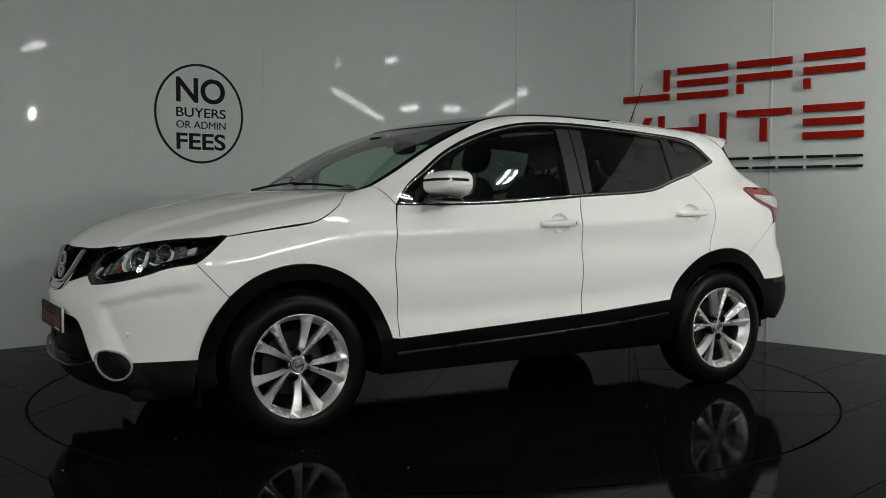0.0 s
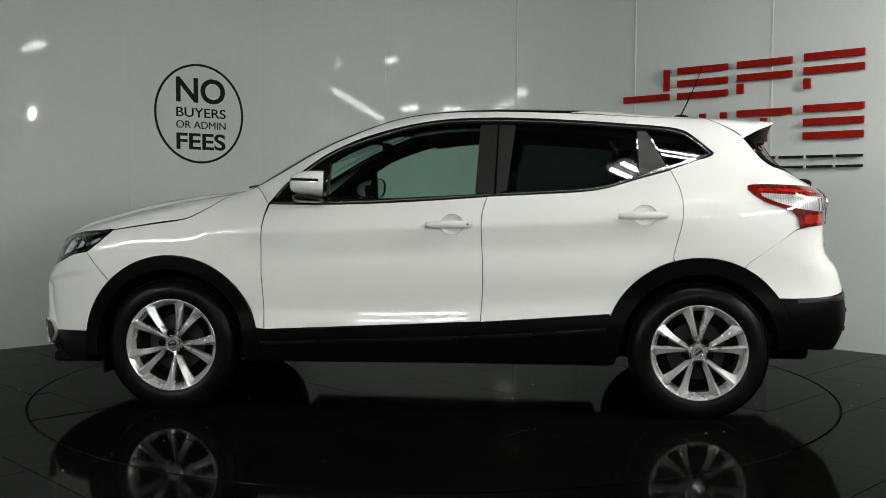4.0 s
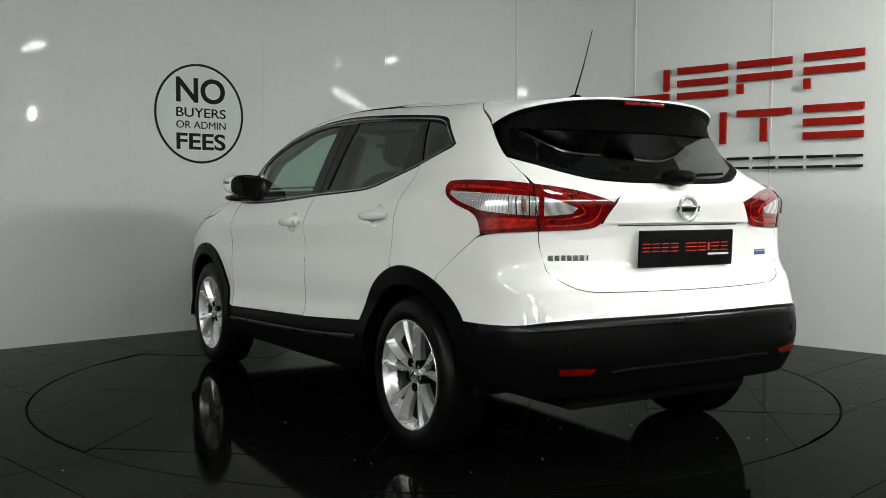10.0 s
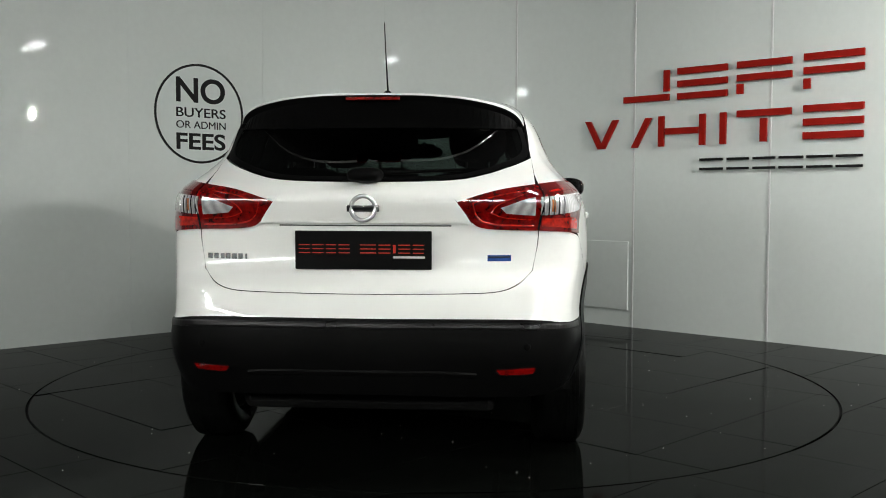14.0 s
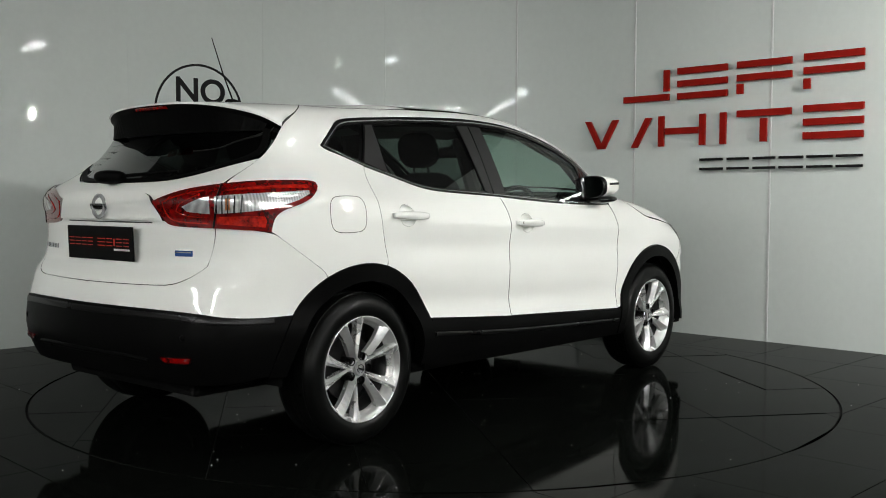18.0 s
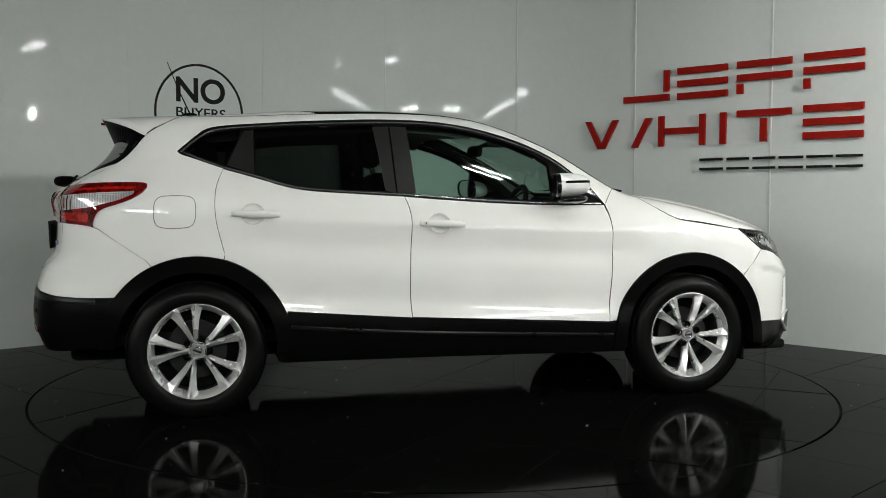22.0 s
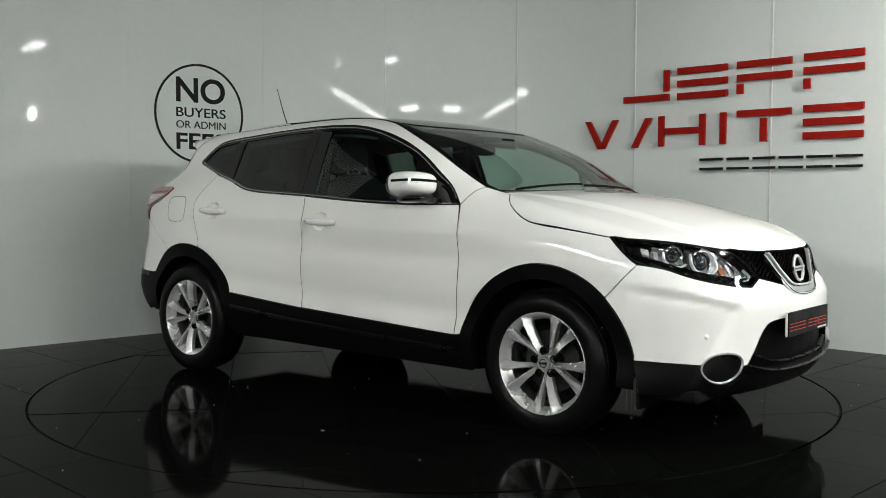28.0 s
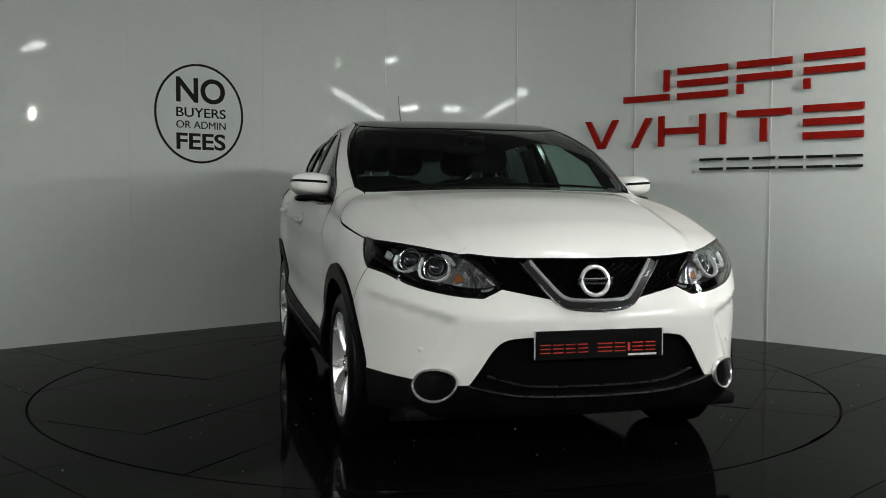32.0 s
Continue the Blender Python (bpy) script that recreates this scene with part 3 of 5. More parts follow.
SEAM_AB = S(-0.255, 0.478, -0.264, 0.60, -0.266, 0.709, -0.258, 0.90, -0.256, 0.98, -0.264, 1.04, -0.285, 1.095)
SEAM_CD = S(-1.19, 1.229, -1.227, 1.145, -1.236, 1.056, -1.23, 0.967, -1.207, 0.879, -1.188, 0.808)
SEAM_FD = S(0.833, 0.425, 0.840, 0.603, 0.850, 0.725, 0.848, 0.89, 0.840, 0.985, 0.822, 1.055)
WS_EDGE = T(0.905, 0.730, 0.75, 0.728, 0.54, 0.705, 0.36, 0.665, 0.19, 0.602)
ROOF_EDGE = T(0.19, 0.602, 0.05, 0.585, -0.1, 0.575, -0.75, 0.560, -1.2, 0.550, -1.34, 0.538)
WING_SEAM = [(-1.372, 0.500, 1.508), (-1.417, 0.549, 1.482), (-1.483, 0.588, 1.443), (-1.558, 0.603, 1.397)]
GATE_EDGE = R(0.628, 1.300, 0.638, 1.235, 0.648, 1.150, 0.655, 1.05, 0.660, 0.978)
HEAD = [(1.640, 0.800, 0.922), (1.75, 0.77, 0.907), (1.85, 0.70, 0.900), (1.99, 0.555, 0.876), (2.035, 0.495, 0.862), (2.10, 0.418, 0.806), (2.135, 0.371, 0.737),
        (2.128, 0.439, 0.705), (2.10, 0.532, 0.711), (2.02, 0.645, 0.734), (1.949, 0.72, 0.76), (1.886, 0.764, 0.789), (1.785, 0.822, 0.808), (1.72, 0.832, 0.850)]
HOOD_SIDE = S(1.62, 0.921, 1.45, 0.946, 1.27, 0.969, 1.20, 0.995, 1.14, 1.030, 1.095, 1.060, 1.066, 1.084) + T(1.03, 0.70, 1.0, 0.695)
SEAM_FB = S(1.780, 0.803, 1.755, 0.775, 1.730, 0.747, 1.705, 0.719, 1.680, 0.692, 1.654, 0.664)
SEAM_RB = S(-1.790, 0.944, -1.75, 0.915, -1.70, 0.879, -1.65, 0.845, -1.60, 0.810, -1.548, 0.775)
GRILLE_TOP = F(0.0, 0.842, 0.24, 0.848, 0.39, 0.856, 0.495, 0.866)
GRILLE_LOW = F(0.371, 0.737, 0.25, 0.712, 0.145, 0.690, 0.09, 0.657, 0.045, 0.648, 0.0, 0.646)
INTAKE = F(0.0, 0.562, 0.237, 0.558, 0.345, 0.552, 0.385, 0.535, 0.42, 0.495, 0.452, 0.440, 0.497, 0.373)
LOW_LINE = [(1.771, 0.842, 0.396), (1.88, 0.79, 0.391), (1.984, 0.734, 0.385), (2.07, 0.635, 0.375), (2.11, 0.56, 0.370)]
TAIL_SEAM = R(0.0, 0.724, 0.42, 0.727, 0.526, 0.733, 0.595, 0.763, 0.64, 0.81, 0.662, 0.913, 0.662, 0.975)
BUMP_R = R(0.0, 0.637, 0.4, 0.636, 0.66, 0.630) + [(-1.98, 0.75, 0.611), (-1.84, 0.82, 0.602), (-1.70, 0.85, 0.605)]


CUP = (0.056, 0.049)


def cup_ring(x, z):
    w = np.linspace(0, 2 * math.pi, 25)[:-1]
    return [tuple(q) for q in cast("side", x - 0.012 + CUP[0] * np.cos(w), z + CUP[1] * np.sin(w))]


def car_side(s):
    which = "left" if s > 0 else "right"
    door = skin("front_door", "side", S(-0.285, 1.094, -0.093, 1.080, 0.202, 1.062, 0.492, 1.052, 0.815, 1.054) + SEAM_FD[::-1][1:] + SEAM_AB[:-1], PAINT, car, holes=(cup_ring(-0.10, 0.957),), side=s,
                label="white front door skin", gap=0.002, step=0.022)
    rear = skin("rear_door", "side", SEAM_AB[::-1] + S(-0.255, 0.476, -0.6, 0.500, -0.885, 0.522) + arc_points(HUB_R, HUB_Z, ARCH_R, 22, 73.8, 8) + SEAM_CD[::-1]
                + S(-1.006, 1.179, -0.875, 1.137, -0.752, 1.119, -0.539, 1.108), PAINT, car, holes=(cup_ring(-1.04, 1.006),), side=s, label="white rear door skin", gap=0.002, step=0.022)
    skin("front_fender", "arc", SEAM_FD + [(0.871, 0.772, 1.118)] + WS_EDGE[:1] + HOOD_SIDE[::-1] + [(1.64, 0.81, 0.918), (1.72, 0.832, 0.848)] + SEAM_FB
         + arc_points(HUB_F, HUB_Z, ARCH_F, 45.0, 168, 14), PAINT, car, side=s)
    skin("body_side", "arc", DLO_TOP[::-1] + [(0.871, 0.772, 1.118)] + WS_EDGE + ROOF_EDGE[1:] + WING_SEAM + GATE_EDGE
         + SEAM_RB + arc_points(HUB_R, HUB_Z, ARCH_R, 117.0, 74.2, 6) + SEAM_CD[::-1] + DLO_BOT[:3][::-1], PAINT, car, side=s, gap=0.0006)
    frame_ = skin("window_frame", "side", DLO_TOP + DLO_BOT, GLOSS, car, holes=(GLASS_F, GLASS_R, GLASS_Q), side=s, gap=0.0, lift=-0.003, depth=0.03, step=0.03)
    for edge in (S(-0.222, 1.112, -0.243, 1.462, -0.331, 1.464, -0.318, 1.108), S(-0.326, 1.108, -0.339, 1.464, -0.422, 1.460, -0.380, 1.125),
                 S(-1.036, 1.205, -1.036, 1.430, -1.082, 1.428, -1.115, 1.362, -1.172, 1.248)):
        skin("pillar_trim", "side", edge, PILLAR, frame_, side=s, lift=-0.001, depth=0.006, gap=0.001, step=0.03, label="satin dark grey pillar trim", even=True, rounds=0)
    skin("front_window", "side", GLASS_F, CLEAR, car, side=s, lift=-0.008, depth=0.003, gap=-0.002, label="lightly tinted side window", even=True)
    skin("rear_window", "side", GLASS_R, PRIVACY, car, side=s, lift=-0.008, depth=0.003, gap=-0.002, label="dark privacy-tinted side window", even=True)
    skin("quarter_window", "side", GLASS_Q, PRIVACY, car, side=s, lift=-0.008, depth=0.003, gap=-0.002, label="dark privacy-tinted quarter window", even=True)
    ribbon("chrome_strip", "side", S(0.790, 1.085, 0.74, 1.150, 0.66, 1.203, 0.545, 1.290, 0.43, 1.350, 0.19, 1.432, 0.037, 1.466, -0.116, 1.483, -0.362, 1.488, -0.795, 1.470,
           -1.113, 1.446, -1.248, 1.428, -1.31, 1.386, -1.392, 1.316, -1.33, 1.288, -1.19, 1.238), 0.006, WINDOWTRIM, frame_, 0.004, -0.002, s)
    ribbon("belt_strip", "side", S(0.80, 1.060, 0.492, 1.062, 0.202, 1.072, -0.285, 1.104, -0.55, 1.117, -0.75, 1.128, -0.875, 1.145, -1.0, 1.187, -1.19, 1.238), 0.007, WINDOWTRIM,
           frame_, 0.005, -0.002, s)
    # black cladding
    skin("sill_cladding", "side", S(0.885, 0.418, 0.3, 0.446, -0.255, 0.473, -0.6, 0.496, -0.885, 0.520, -0.93, 0.33, -0.88, 0.275, 0.0, 0.265, 0.93, 0.26, 0.95, 0.30), CLAD, car, side=s,
         lift=0.006, depth=0.03, gap=0.001)
    ribbon("sill_crease", "side", S(-0.87, 0.445, -0.3, 0.40, 0.85, 0.355), 0.020, LIPBLACK, car, 0.010, 0.004, s)
    for hub, r, a0, a1, nm in ((HUB_F, ARCH_F, -8, 188, "front_arch_cladding"), (HUB_R, ARCH_R, -4, 178, "rear_arch_cladding")):
        skin(nm, "side", arc_points(hub, HUB_Z, r, a0, a1, 22) + arc_points(hub, HUB_Z, 0.388, a1, a0, 22), CLAD, car, side=s, lift=0.014 if hub > 0 else 0.007, depth=0.06, gap=0.001, step=0.028)
    # dark inner walls, also added to block light in the panel gaps
    skin("inner_side", "side", S(-1.75, 0.62, -1.70, 1.0, -1.2, 1.05, -0.285, 1.05, 0.7, 1.02, 1.25, 0.90, 1.55, 0.85, 1.5, 0.80) + arc_points(HUB_F, HUB_Z, 0.40, 60, 170, 8)
         + S(0.9, 0.30, -0.9, 0.30) + arc_points(HUB_R, HUB_Z, 0.40, 10, 140, 8), TRIM, car, off=-0.05, side=s, step=0.08, depth=0.0, gap=0.0)
    # door handles over round cups
    for nm, d, x, z in (("front", door, -0.10, 0.957), ("rear", rear, -1.04, 1.006)):
        k = cast("side", [x], [z])[0]
        y = k[1] * s
        bm = bmesh.new()
        rows = []
        for t in range(13):
            u = -0.118 + 0.236 * t / 12
            e = abs(u) / 0.118
            half, out = 0.0185 - 0.006 * e ** 3, 0.034 - 0.016 * e ** 2.2
            rows.append([bm.verts.new((x + u, y + s * (out + dy), z - 0.026 * u + half * dz)) for dz, dy in ((-0.7, -0.012), (-1.0, -0.004), (-0.72, 0.004), (0.1, 0.006), (0.8, 0.002), (1.0, -0.005), (0.7, -0.012))])
        for p, q in zip(rows, rows[1:]):
            for j in range(7):
                bm.faces.new((p[j], p[(j + 1) % 7], q[(j + 1) % 7], q[j]))
        bm.faces.new(rows[0])
        bm.faces.new(rows[-1][::-1])
        for u in (-0.105, 0.095):
            box(bm, (x + u - 0.012, min(y - 0.01 * s, y + 0.026 * s), z - 0.010 - 0.026 * u), (x + u + 0.012, max(y - 0.01 * s, y + 0.026 * s), z + 0.010 - 0.026 * u), None, 0.002)
        bmesh.ops.recalc_face_normals(bm, faces=bm.faces)
        hd = part("door_handle", bm, PAINT, d, "white door handle", True)
        if nm == "front":
            part("key_cap", lathe(bmesh.new(), [(0.0, -0.002), (0.006, -0.002), (0.006, 0.001), (0.0, 0.001)], 16, pose(x - 0.088, y + 0.030 * s, z + 0.003, -90 * s, 0, 0)), GLOSS, hd)
        # the cup behind it
        bm = bmesh.new()
        rings = []
        for f, deep in ((1.02, 0.0), (0.97, 0.004), (0.86, 0.014), (0.66, 0.021), (0.35, 0.024), (0.02, 0.025)):
            w = np.linspace(0, 2 * math.pi, 33)[:-1]
            p = cast("side", x - 0.012 + CUP[0] * f * np.cos(w), z + CUP[1] * f * np.sin(w))
            rings.append([bm.verts.new((q[0], (q[1] - deep) * s, q[2])) for q in p])
        for p, q in zip(rings, rings[1:]):
            for j in range(32):
                bm.faces.new((p[j], p[(j + 1) % 32], q[(j + 1) % 32], q[j]))
        bm.faces.new(rings[-1])
        bmesh.ops.recalc_face_normals(bm, faces=bm.faces)
        if (bm.faces[:][-1].normal.y > 0) != (s > 0):
            bmesh.ops.reverse_faces(bm, faces=bm.faces)
        part("handle_cup", bm, PAINT, d, "", True)
    if s < 0:
        ribbon("fuel_flap_seam", "side", S(-1.518, 1.06, -1.495, 1.088, -1.45, 1.094, -1.37, 1.094, -1.335, 1.085, -1.322, 1.05, -1.325, 0.975, -1.345, 0.943, -1.40, 0.937, -1.475, 0.937, -1.51, 0.95, -1.521, 0.99),
               0.003, DULLSEAM, car, 0.0006, -0.0002, s, True, "thin dark seam round the fuel flap")
    # rear lamp: dark red glass with a clear fluted band
    lamp = [(-1.548, 0.812, 1.132), (-1.553, 0.81, 1.146), (-1.572, 0.80, 1.153), (-1.66, 0.79, 1.154), (-1.80, 0.755, 1.150), (-1.90, 0.665, 1.138)] \
        + R(0.56, 1.122, 0.508, 1.113, 0.43, 1.093, 0.349, 1.069, 0.375, 1.035, 0.413, 0.984, 0.445, 0.970, 0.52, 0.964, 0.66, 0.962) \
        + S(-1.85, 0.953, -1.800, 0.947, -1.792, 0.985, -1.778, 1.012, -1.745, 1.033, -1.70, 1.046, -1.64, 1.066, -1.60, 1.086, -1.568, 1.110)
    rl = skin("rear_lamp", "stern", lamp, REDLENS, car, side=s, lift=0.008, depth=0.03, gap=0.0, step=0.02, label="dark red rear lamp with a clear band")
    clear = S(-1.605, 1.112, -1.70, 1.108) + R(0.70, 1.092, 0.664, 1.088, 0.664, 1.020, 0.70, 1.020) + S(-1.80, 1.034, -1.755, 1.049, -1.68, 1.068, -1.61, 1.096)
    skin("clear_band", "stern", clear, FLUTE, rl, side=s, lift=0.0105, depth=0.004, gap=0.002, step=0.015)
    skin("clear_insert", "stern", R(0.646, 1.087, 0.60, 1.080, 0.515, 1.050, 0.535, 1.028, 0.60, 1.022, 0.646, 1.020), FLUTE, rl, side=s, lift=0.0105, depth=0.004, gap=0.001, step=0.015)
    skin("amber_cell", "stern", R(0.722, 1.080, 0.706, 1.080, 0.706, 1.034, 0.722, 1.034), AMBER, rl, side=s, lift=0.0108, depth=0.003, gap=0.001, step=0.012)
    skin("brake_segment", "stern", R(0.70, 1.009, 0.672, 1.009, 0.672, 0.978, 0.72, 0.976) + S(-1.86, 0.968, -1.822, 0.965, -1.816, 0.990, -1.822, 1.010, -1.86, 1.012), BRIGHTRED, rl, side=s, lift=0.0095, depth=0.003, gap=0.0, step=0.02)
    skin("upper_segment", "stern", S(-1.60, 1.134, -1.72, 1.132) + R(0.72, 1.116, 0.70, 1.107) + S(-1.72, 1.120, -1.60, 1.120), BRIGHTRED, rl, side=s, lift=0.0095, depth=0.003, gap=0.0, step=0.02)
    for k in range(5):
        y = 0.676 + 0.019 * k
        ribbon("lens_rib", "stern", R(y, 1.088, y, 1.022), 0.005, GLOSS if k % 2 else CHROME, rl, 0.003, 0.0105, s)
    for k in range(4):
        z = 1.074 + 0.009 * k
        ribbon("lens_line", "stern", S(-1.64 - 0.035 * (3 - k), z, -1.78, z), 0.0022, SILVER, rl, 0.002, 0.0108, s)
    ribbon("lamp_split", "stern", R(0.655, 1.134, 0.658, 0.962), 0.008, GLOSS, rl, 0.003, 0.008, s)
    ribbon("glow_line", "stern", R(0.61, 1.108, 0.50, 1.092, 0.41, 1.066, 0.42, 1.02, 0.46, 0.985, 0.64, 0.980), 0.006, BRIGHTRED, rl, 0.004, 0.007, s)
    ribbon("glow_line", "stern", R(0.60, 1.095, 0.50, 1.062, 0.48, 1.030, 0.53, 1.008, 0.64, 1.004), 0.004, BRIGHTRED, rl, 0.004, 0.007, s)
    rr = skin("rear_reflector", "stern", R(0.65, 0.452, 0.505, 0.447, 0.52, 0.428, 0.638, 0.430), REDLENS, car, side=s, lift=0.010, depth=0.01, gap=0.0, step=0.02)
    ribbon("reflector_edge", "stern", R(0.65, 0.436, 0.635, 0.427, 0.52, 0.425, 0.503, 0.441), 0.004, BLACK, rr, 0.004, 0.008, s)
    for y in (0.30, 0.62):
        p = cast("rear", [y], [0.428 if y < 0.5 else 0.53])[0]
        part("parking_sensor", lathe(bmesh.new(), [(0.013, -0.004), (0.013, 0.006), (0.009, 0.008), (0.0, 0.008)], 20, Matrix.Translation((p[0], p[1] * s, p[2])) @ Vector((-1, 0.3 * s, 0)).to_track_quat("Z", "Y").to_matrix().to_4x4()), BLACK, car, "", True)
    # headlamp: dark bowl, projector lenses in silver housings, bright blades, clear cover
    hl = skin("headlamp", "nose", HEAD, BOWL, car, off=-0.085, side=s, gap=-0.006, depth=-0.08, step=0.03, label="headlamp with two projector lenses")
    skin("lamp_cover", "nose", HEAD, LENS, hl, side=s, lift=-0.001, gap=0.001, depth=0.004, step=0.025)

    def in_lamp(*v):
        return [tuple(q) for q in cast("nose", v[0::2], v[1::2])]
    ribbon("cover_rim", "nose", HEAD, 0.011, GLOSS, hl, 0.004, -0.003, s, True, keep=28)
    skin("side_reflector", "nose", in_lamp(0.895, 0.862, 0.93, 0.87, 0.925, 0.845, 0.895, 0.84), BLADE, hl, off=-0.045, side=s, gap=0.0, depth=0.015, step=0.015)
    skin("lamp_tray", "nose", in_lamp(0.70, 0.862, 0.61, 0.864, 0.535, 0.846, 0.475, 0.80, 0.44, 0.775, 0.40, 0.742, 0.44, 0.722, 0.53, 0.728, 0.60, 0.748, 0.68, 0.772, 0.715, 0.80), LAMPGREY, hl, off=-0.062, side=s, gap=0.0, depth=0.02, step=0.02)
    skin("lamp_tray", "nose", in_lamp(0.735, 0.80, 0.84, 0.815, 0.90, 0.835, 0.86, 0.872, 0.74, 0.862), LAMPGREY, hl, off=-0.062, side=s, gap=0.0, depth=0.02, step=0.02)
    for a, z, r in ((0.783, 0.837, 0.034), (0.655, 0.808, 0.040)):
        c0 = cast("nose", [a], [z], off=-0.052)[0]
        m = Matrix.Translation((c0[0], c0[1] * s, c0[2])) @ Vector((1, 0.55 * s, 0.12)).to_track_quat("Z", "Y").to_matrix().to_4x4()
        part("bezel", lathe(bmesh.new(), [(r + 0.006, -0.03), (r + 0.014, 0.002), (r + 0.011, 0.008), (r + 0.003, 0.0), (r, -0.03)], 32, m, True), CHROME, hl, "", True)
        part("projector", lathe(bmesh.new(), [(r, -0.02), (r * 0.92, 0.000), (r * 0.7, 0.009), (r * 0.4, 0.014), (0.0, 0.016)], 32, m), material("projector_glass", (0.03, 0.033, 0.036), 0.03, 0.3, 1.0), hl, "", True)
    # bright U-shaped daytime lights round the projectors, an amber cell and a ribbed grey fan towards the grille
    ribbon("light_blade", "nose", in_lamp(0.712, 0.842, 0.717, 0.800, 0.695, 0.768, 0.645, 0.757, 0.602, 0.768, 0.588, 0.800, 0.600, 0.842), 0.009, BLADE, hl, 0.012, 0.0, s, off=-0.034)
    ribbon("light_blade", "nose", in_lamp(0.836, 0.850, 0.838, 0.822, 0.815, 0.798, 0.775, 0.790, 0.742, 0.802), 0.008, BLADE, hl, 0.012, 0.0, s, off=-0.034)
    ribbon("light_blade", "nose", in_lamp(0.640, 0.864, 0.600, 0.846, 0.575, 0.822), 0.013, BLADE, hl, 0.010, 0.0, s, off=-0.034)
    skin("amber_cell", "nose", in_lamp(0.570, 0.790, 0.535, 0.778, 0.535, 0.760, 0.565, 0.756), AMBER, hl, off=-0.048, side=s, gap=0.0, depth=0.012, step=0.012)
    for k in range(5):
        a0 = 0.545 - 0.030 * k
        ribbon("fan_rib", "nose", in_lamp(a0, 0.815 - 0.013 * k, a0 - 0.030, 0.765 - 0.006 * k, a0 - 0.034, 0.735), 0.010, DULLCHROME if k % 2 else LAMPGREY, hl, 0.010, 0.0, s, off=-0.05)
    ribbon("light_blade", "nose", in_lamp(0.440, 0.772, 0.405, 0.744, 0.425, 0.728, 0.455, 0.728), 0.007, BLADE, hl, 0.008, 0.0, s, off=-0.03)
    ribbon("upper_trim", "nose", in_lamp(1.0, 0.905, 0.85, 0.893, 0.70, 0.875, 0.58, 0.865), 0.014, GLOSS, hl, 0.012, 0.0, s, off=-0.03)
    # fog lamp with a chrome ring
    a = math.atan2(0.622, 0.886)
    ring = []
    for k in range(24):
        w = 2 * math.pi * k / 24
        ring += [a + 0.084 * math.cos(w), 0.376 + 0.060 * math.sin(w) * (0.9 if math.sin(w) > 0 else 1.1) + 0.012 * math.cos(w) * -1]
    ring = [tuple(q) for q in cast("nose", ring[0::2], ring[1::2])]
    fog = skin("fog_lamp", "nose", ring, SHEEN, car, side=s, lift=0.012, depth=0.04, gap=0.0, step=0.02, keep=80)
    ribbon("chrome_ring", "nose", ring, 0.009, BRIGHTCHROME, fog, 0.012, 0.008, s, True, keep=80)
    c0 = cast("nose", [math.atan2(0.672, 0.84)], [0.500])[0]
    part("parking_sensor", lathe(bmesh.new(), [(0.011, -0.004), (0.011, 0.002), (0.008, 0.004), (0.0, 0.004)], 20, Matrix.Translation((c0[0], c0[1] * s, c0[2]))
         @ Vector((1, 0.75 * s, 0)).to_track_quat("Z", "Y").to_matrix().to_4x4()), PAINT, car, "", True)
    # door mirror
    mx, my, mz = 0.60, 0.903, 1.155
    shell = pose(mx, my * s, mz + 0.002, 3 * s, -3, 13 * s)
    rings, bm, rim = [], bmesh.new(), bmesh.new()

    def oval(u, scale):
        """One upright section of the housing, fuller below and outwards."""
        out = []
        for k in range(36):
            w = 2 * math.pi * k / 36
            c, q = math.cos(w), math.sin(w)
            y, z = abs(c) ** 0.62 * (1 if c > 0 else -1), abs(q) ** 0.68 * (1 if q > 0 else -1)
            z *= 1 - 0.14 * max(y, 0) ** 2
            out.append(Vector((u, s * 0.117 * y * scale, 0.065 * z * (scale if z > 0 else scale ** 0.8))))
        return out
    for t in np.linspace(0, 1, 11):
        u = -0.078 + 0.168 * math.sin(t * math.pi / 2)
        rings.append([bm.verts.new(shell @ q) for q in oval(u, max(math.cos(t * math.pi / 2) ** 0.55, 0.05))])
    for p, q in zip(rings, rings[1:]):
        for j in range(36):
            bm.faces.new((p[j], p[(j + 1) % 36], q[(j + 1) % 36], q[j]))
    bm.faces.new(rings[-1])
    bm.faces.new(rings[0][::-1])
    bmesh.ops.recalc_face_normals(bm, faces=bm.faces)
    for e in bm.edges:
        e.smooth = e.calc_face_angle(0) < 0.9
    mir = part("door_mirror", bm, PAINT, car, "white door mirror housing", True)
    loops = [[rim.verts.new(shell @ q) for q in oval(u, f)] for u, f in ((-0.070, 1.012), (-0.088, 1.005), (-0.094, 0.97), (-0.093, 0.90), (-0.084, 0.88), (-0.080, 0.5))]
    for p, q in zip(loops, loops[1:]):
        for j in range(36):
            rim.faces.new((p[j], p[(j + 1) % 36], q[(j + 1) % 36], q[j]))
    bmesh.ops.recalc_face_normals(rim, faces=rim.faces)
    part("mirror_rim", rim, GLOSS, mir, "black rim", True)
    face = bmesh.new()
    face.faces.new([face.verts.new(shell @ q) for q in oval(-0.0865, 0.89)])
    bmesh.ops.recalc_face_normals(face, faces=face.faces)
    part("mirror_glass", face, MIRROR, mir)
    strip, band = [], bmesh.new()
    for t in list(np.linspace(0.12, 1, 12)) + list(np.linspace(0.93, 0.62, 5)):
        e = 1 if len(strip) < 12 else -1
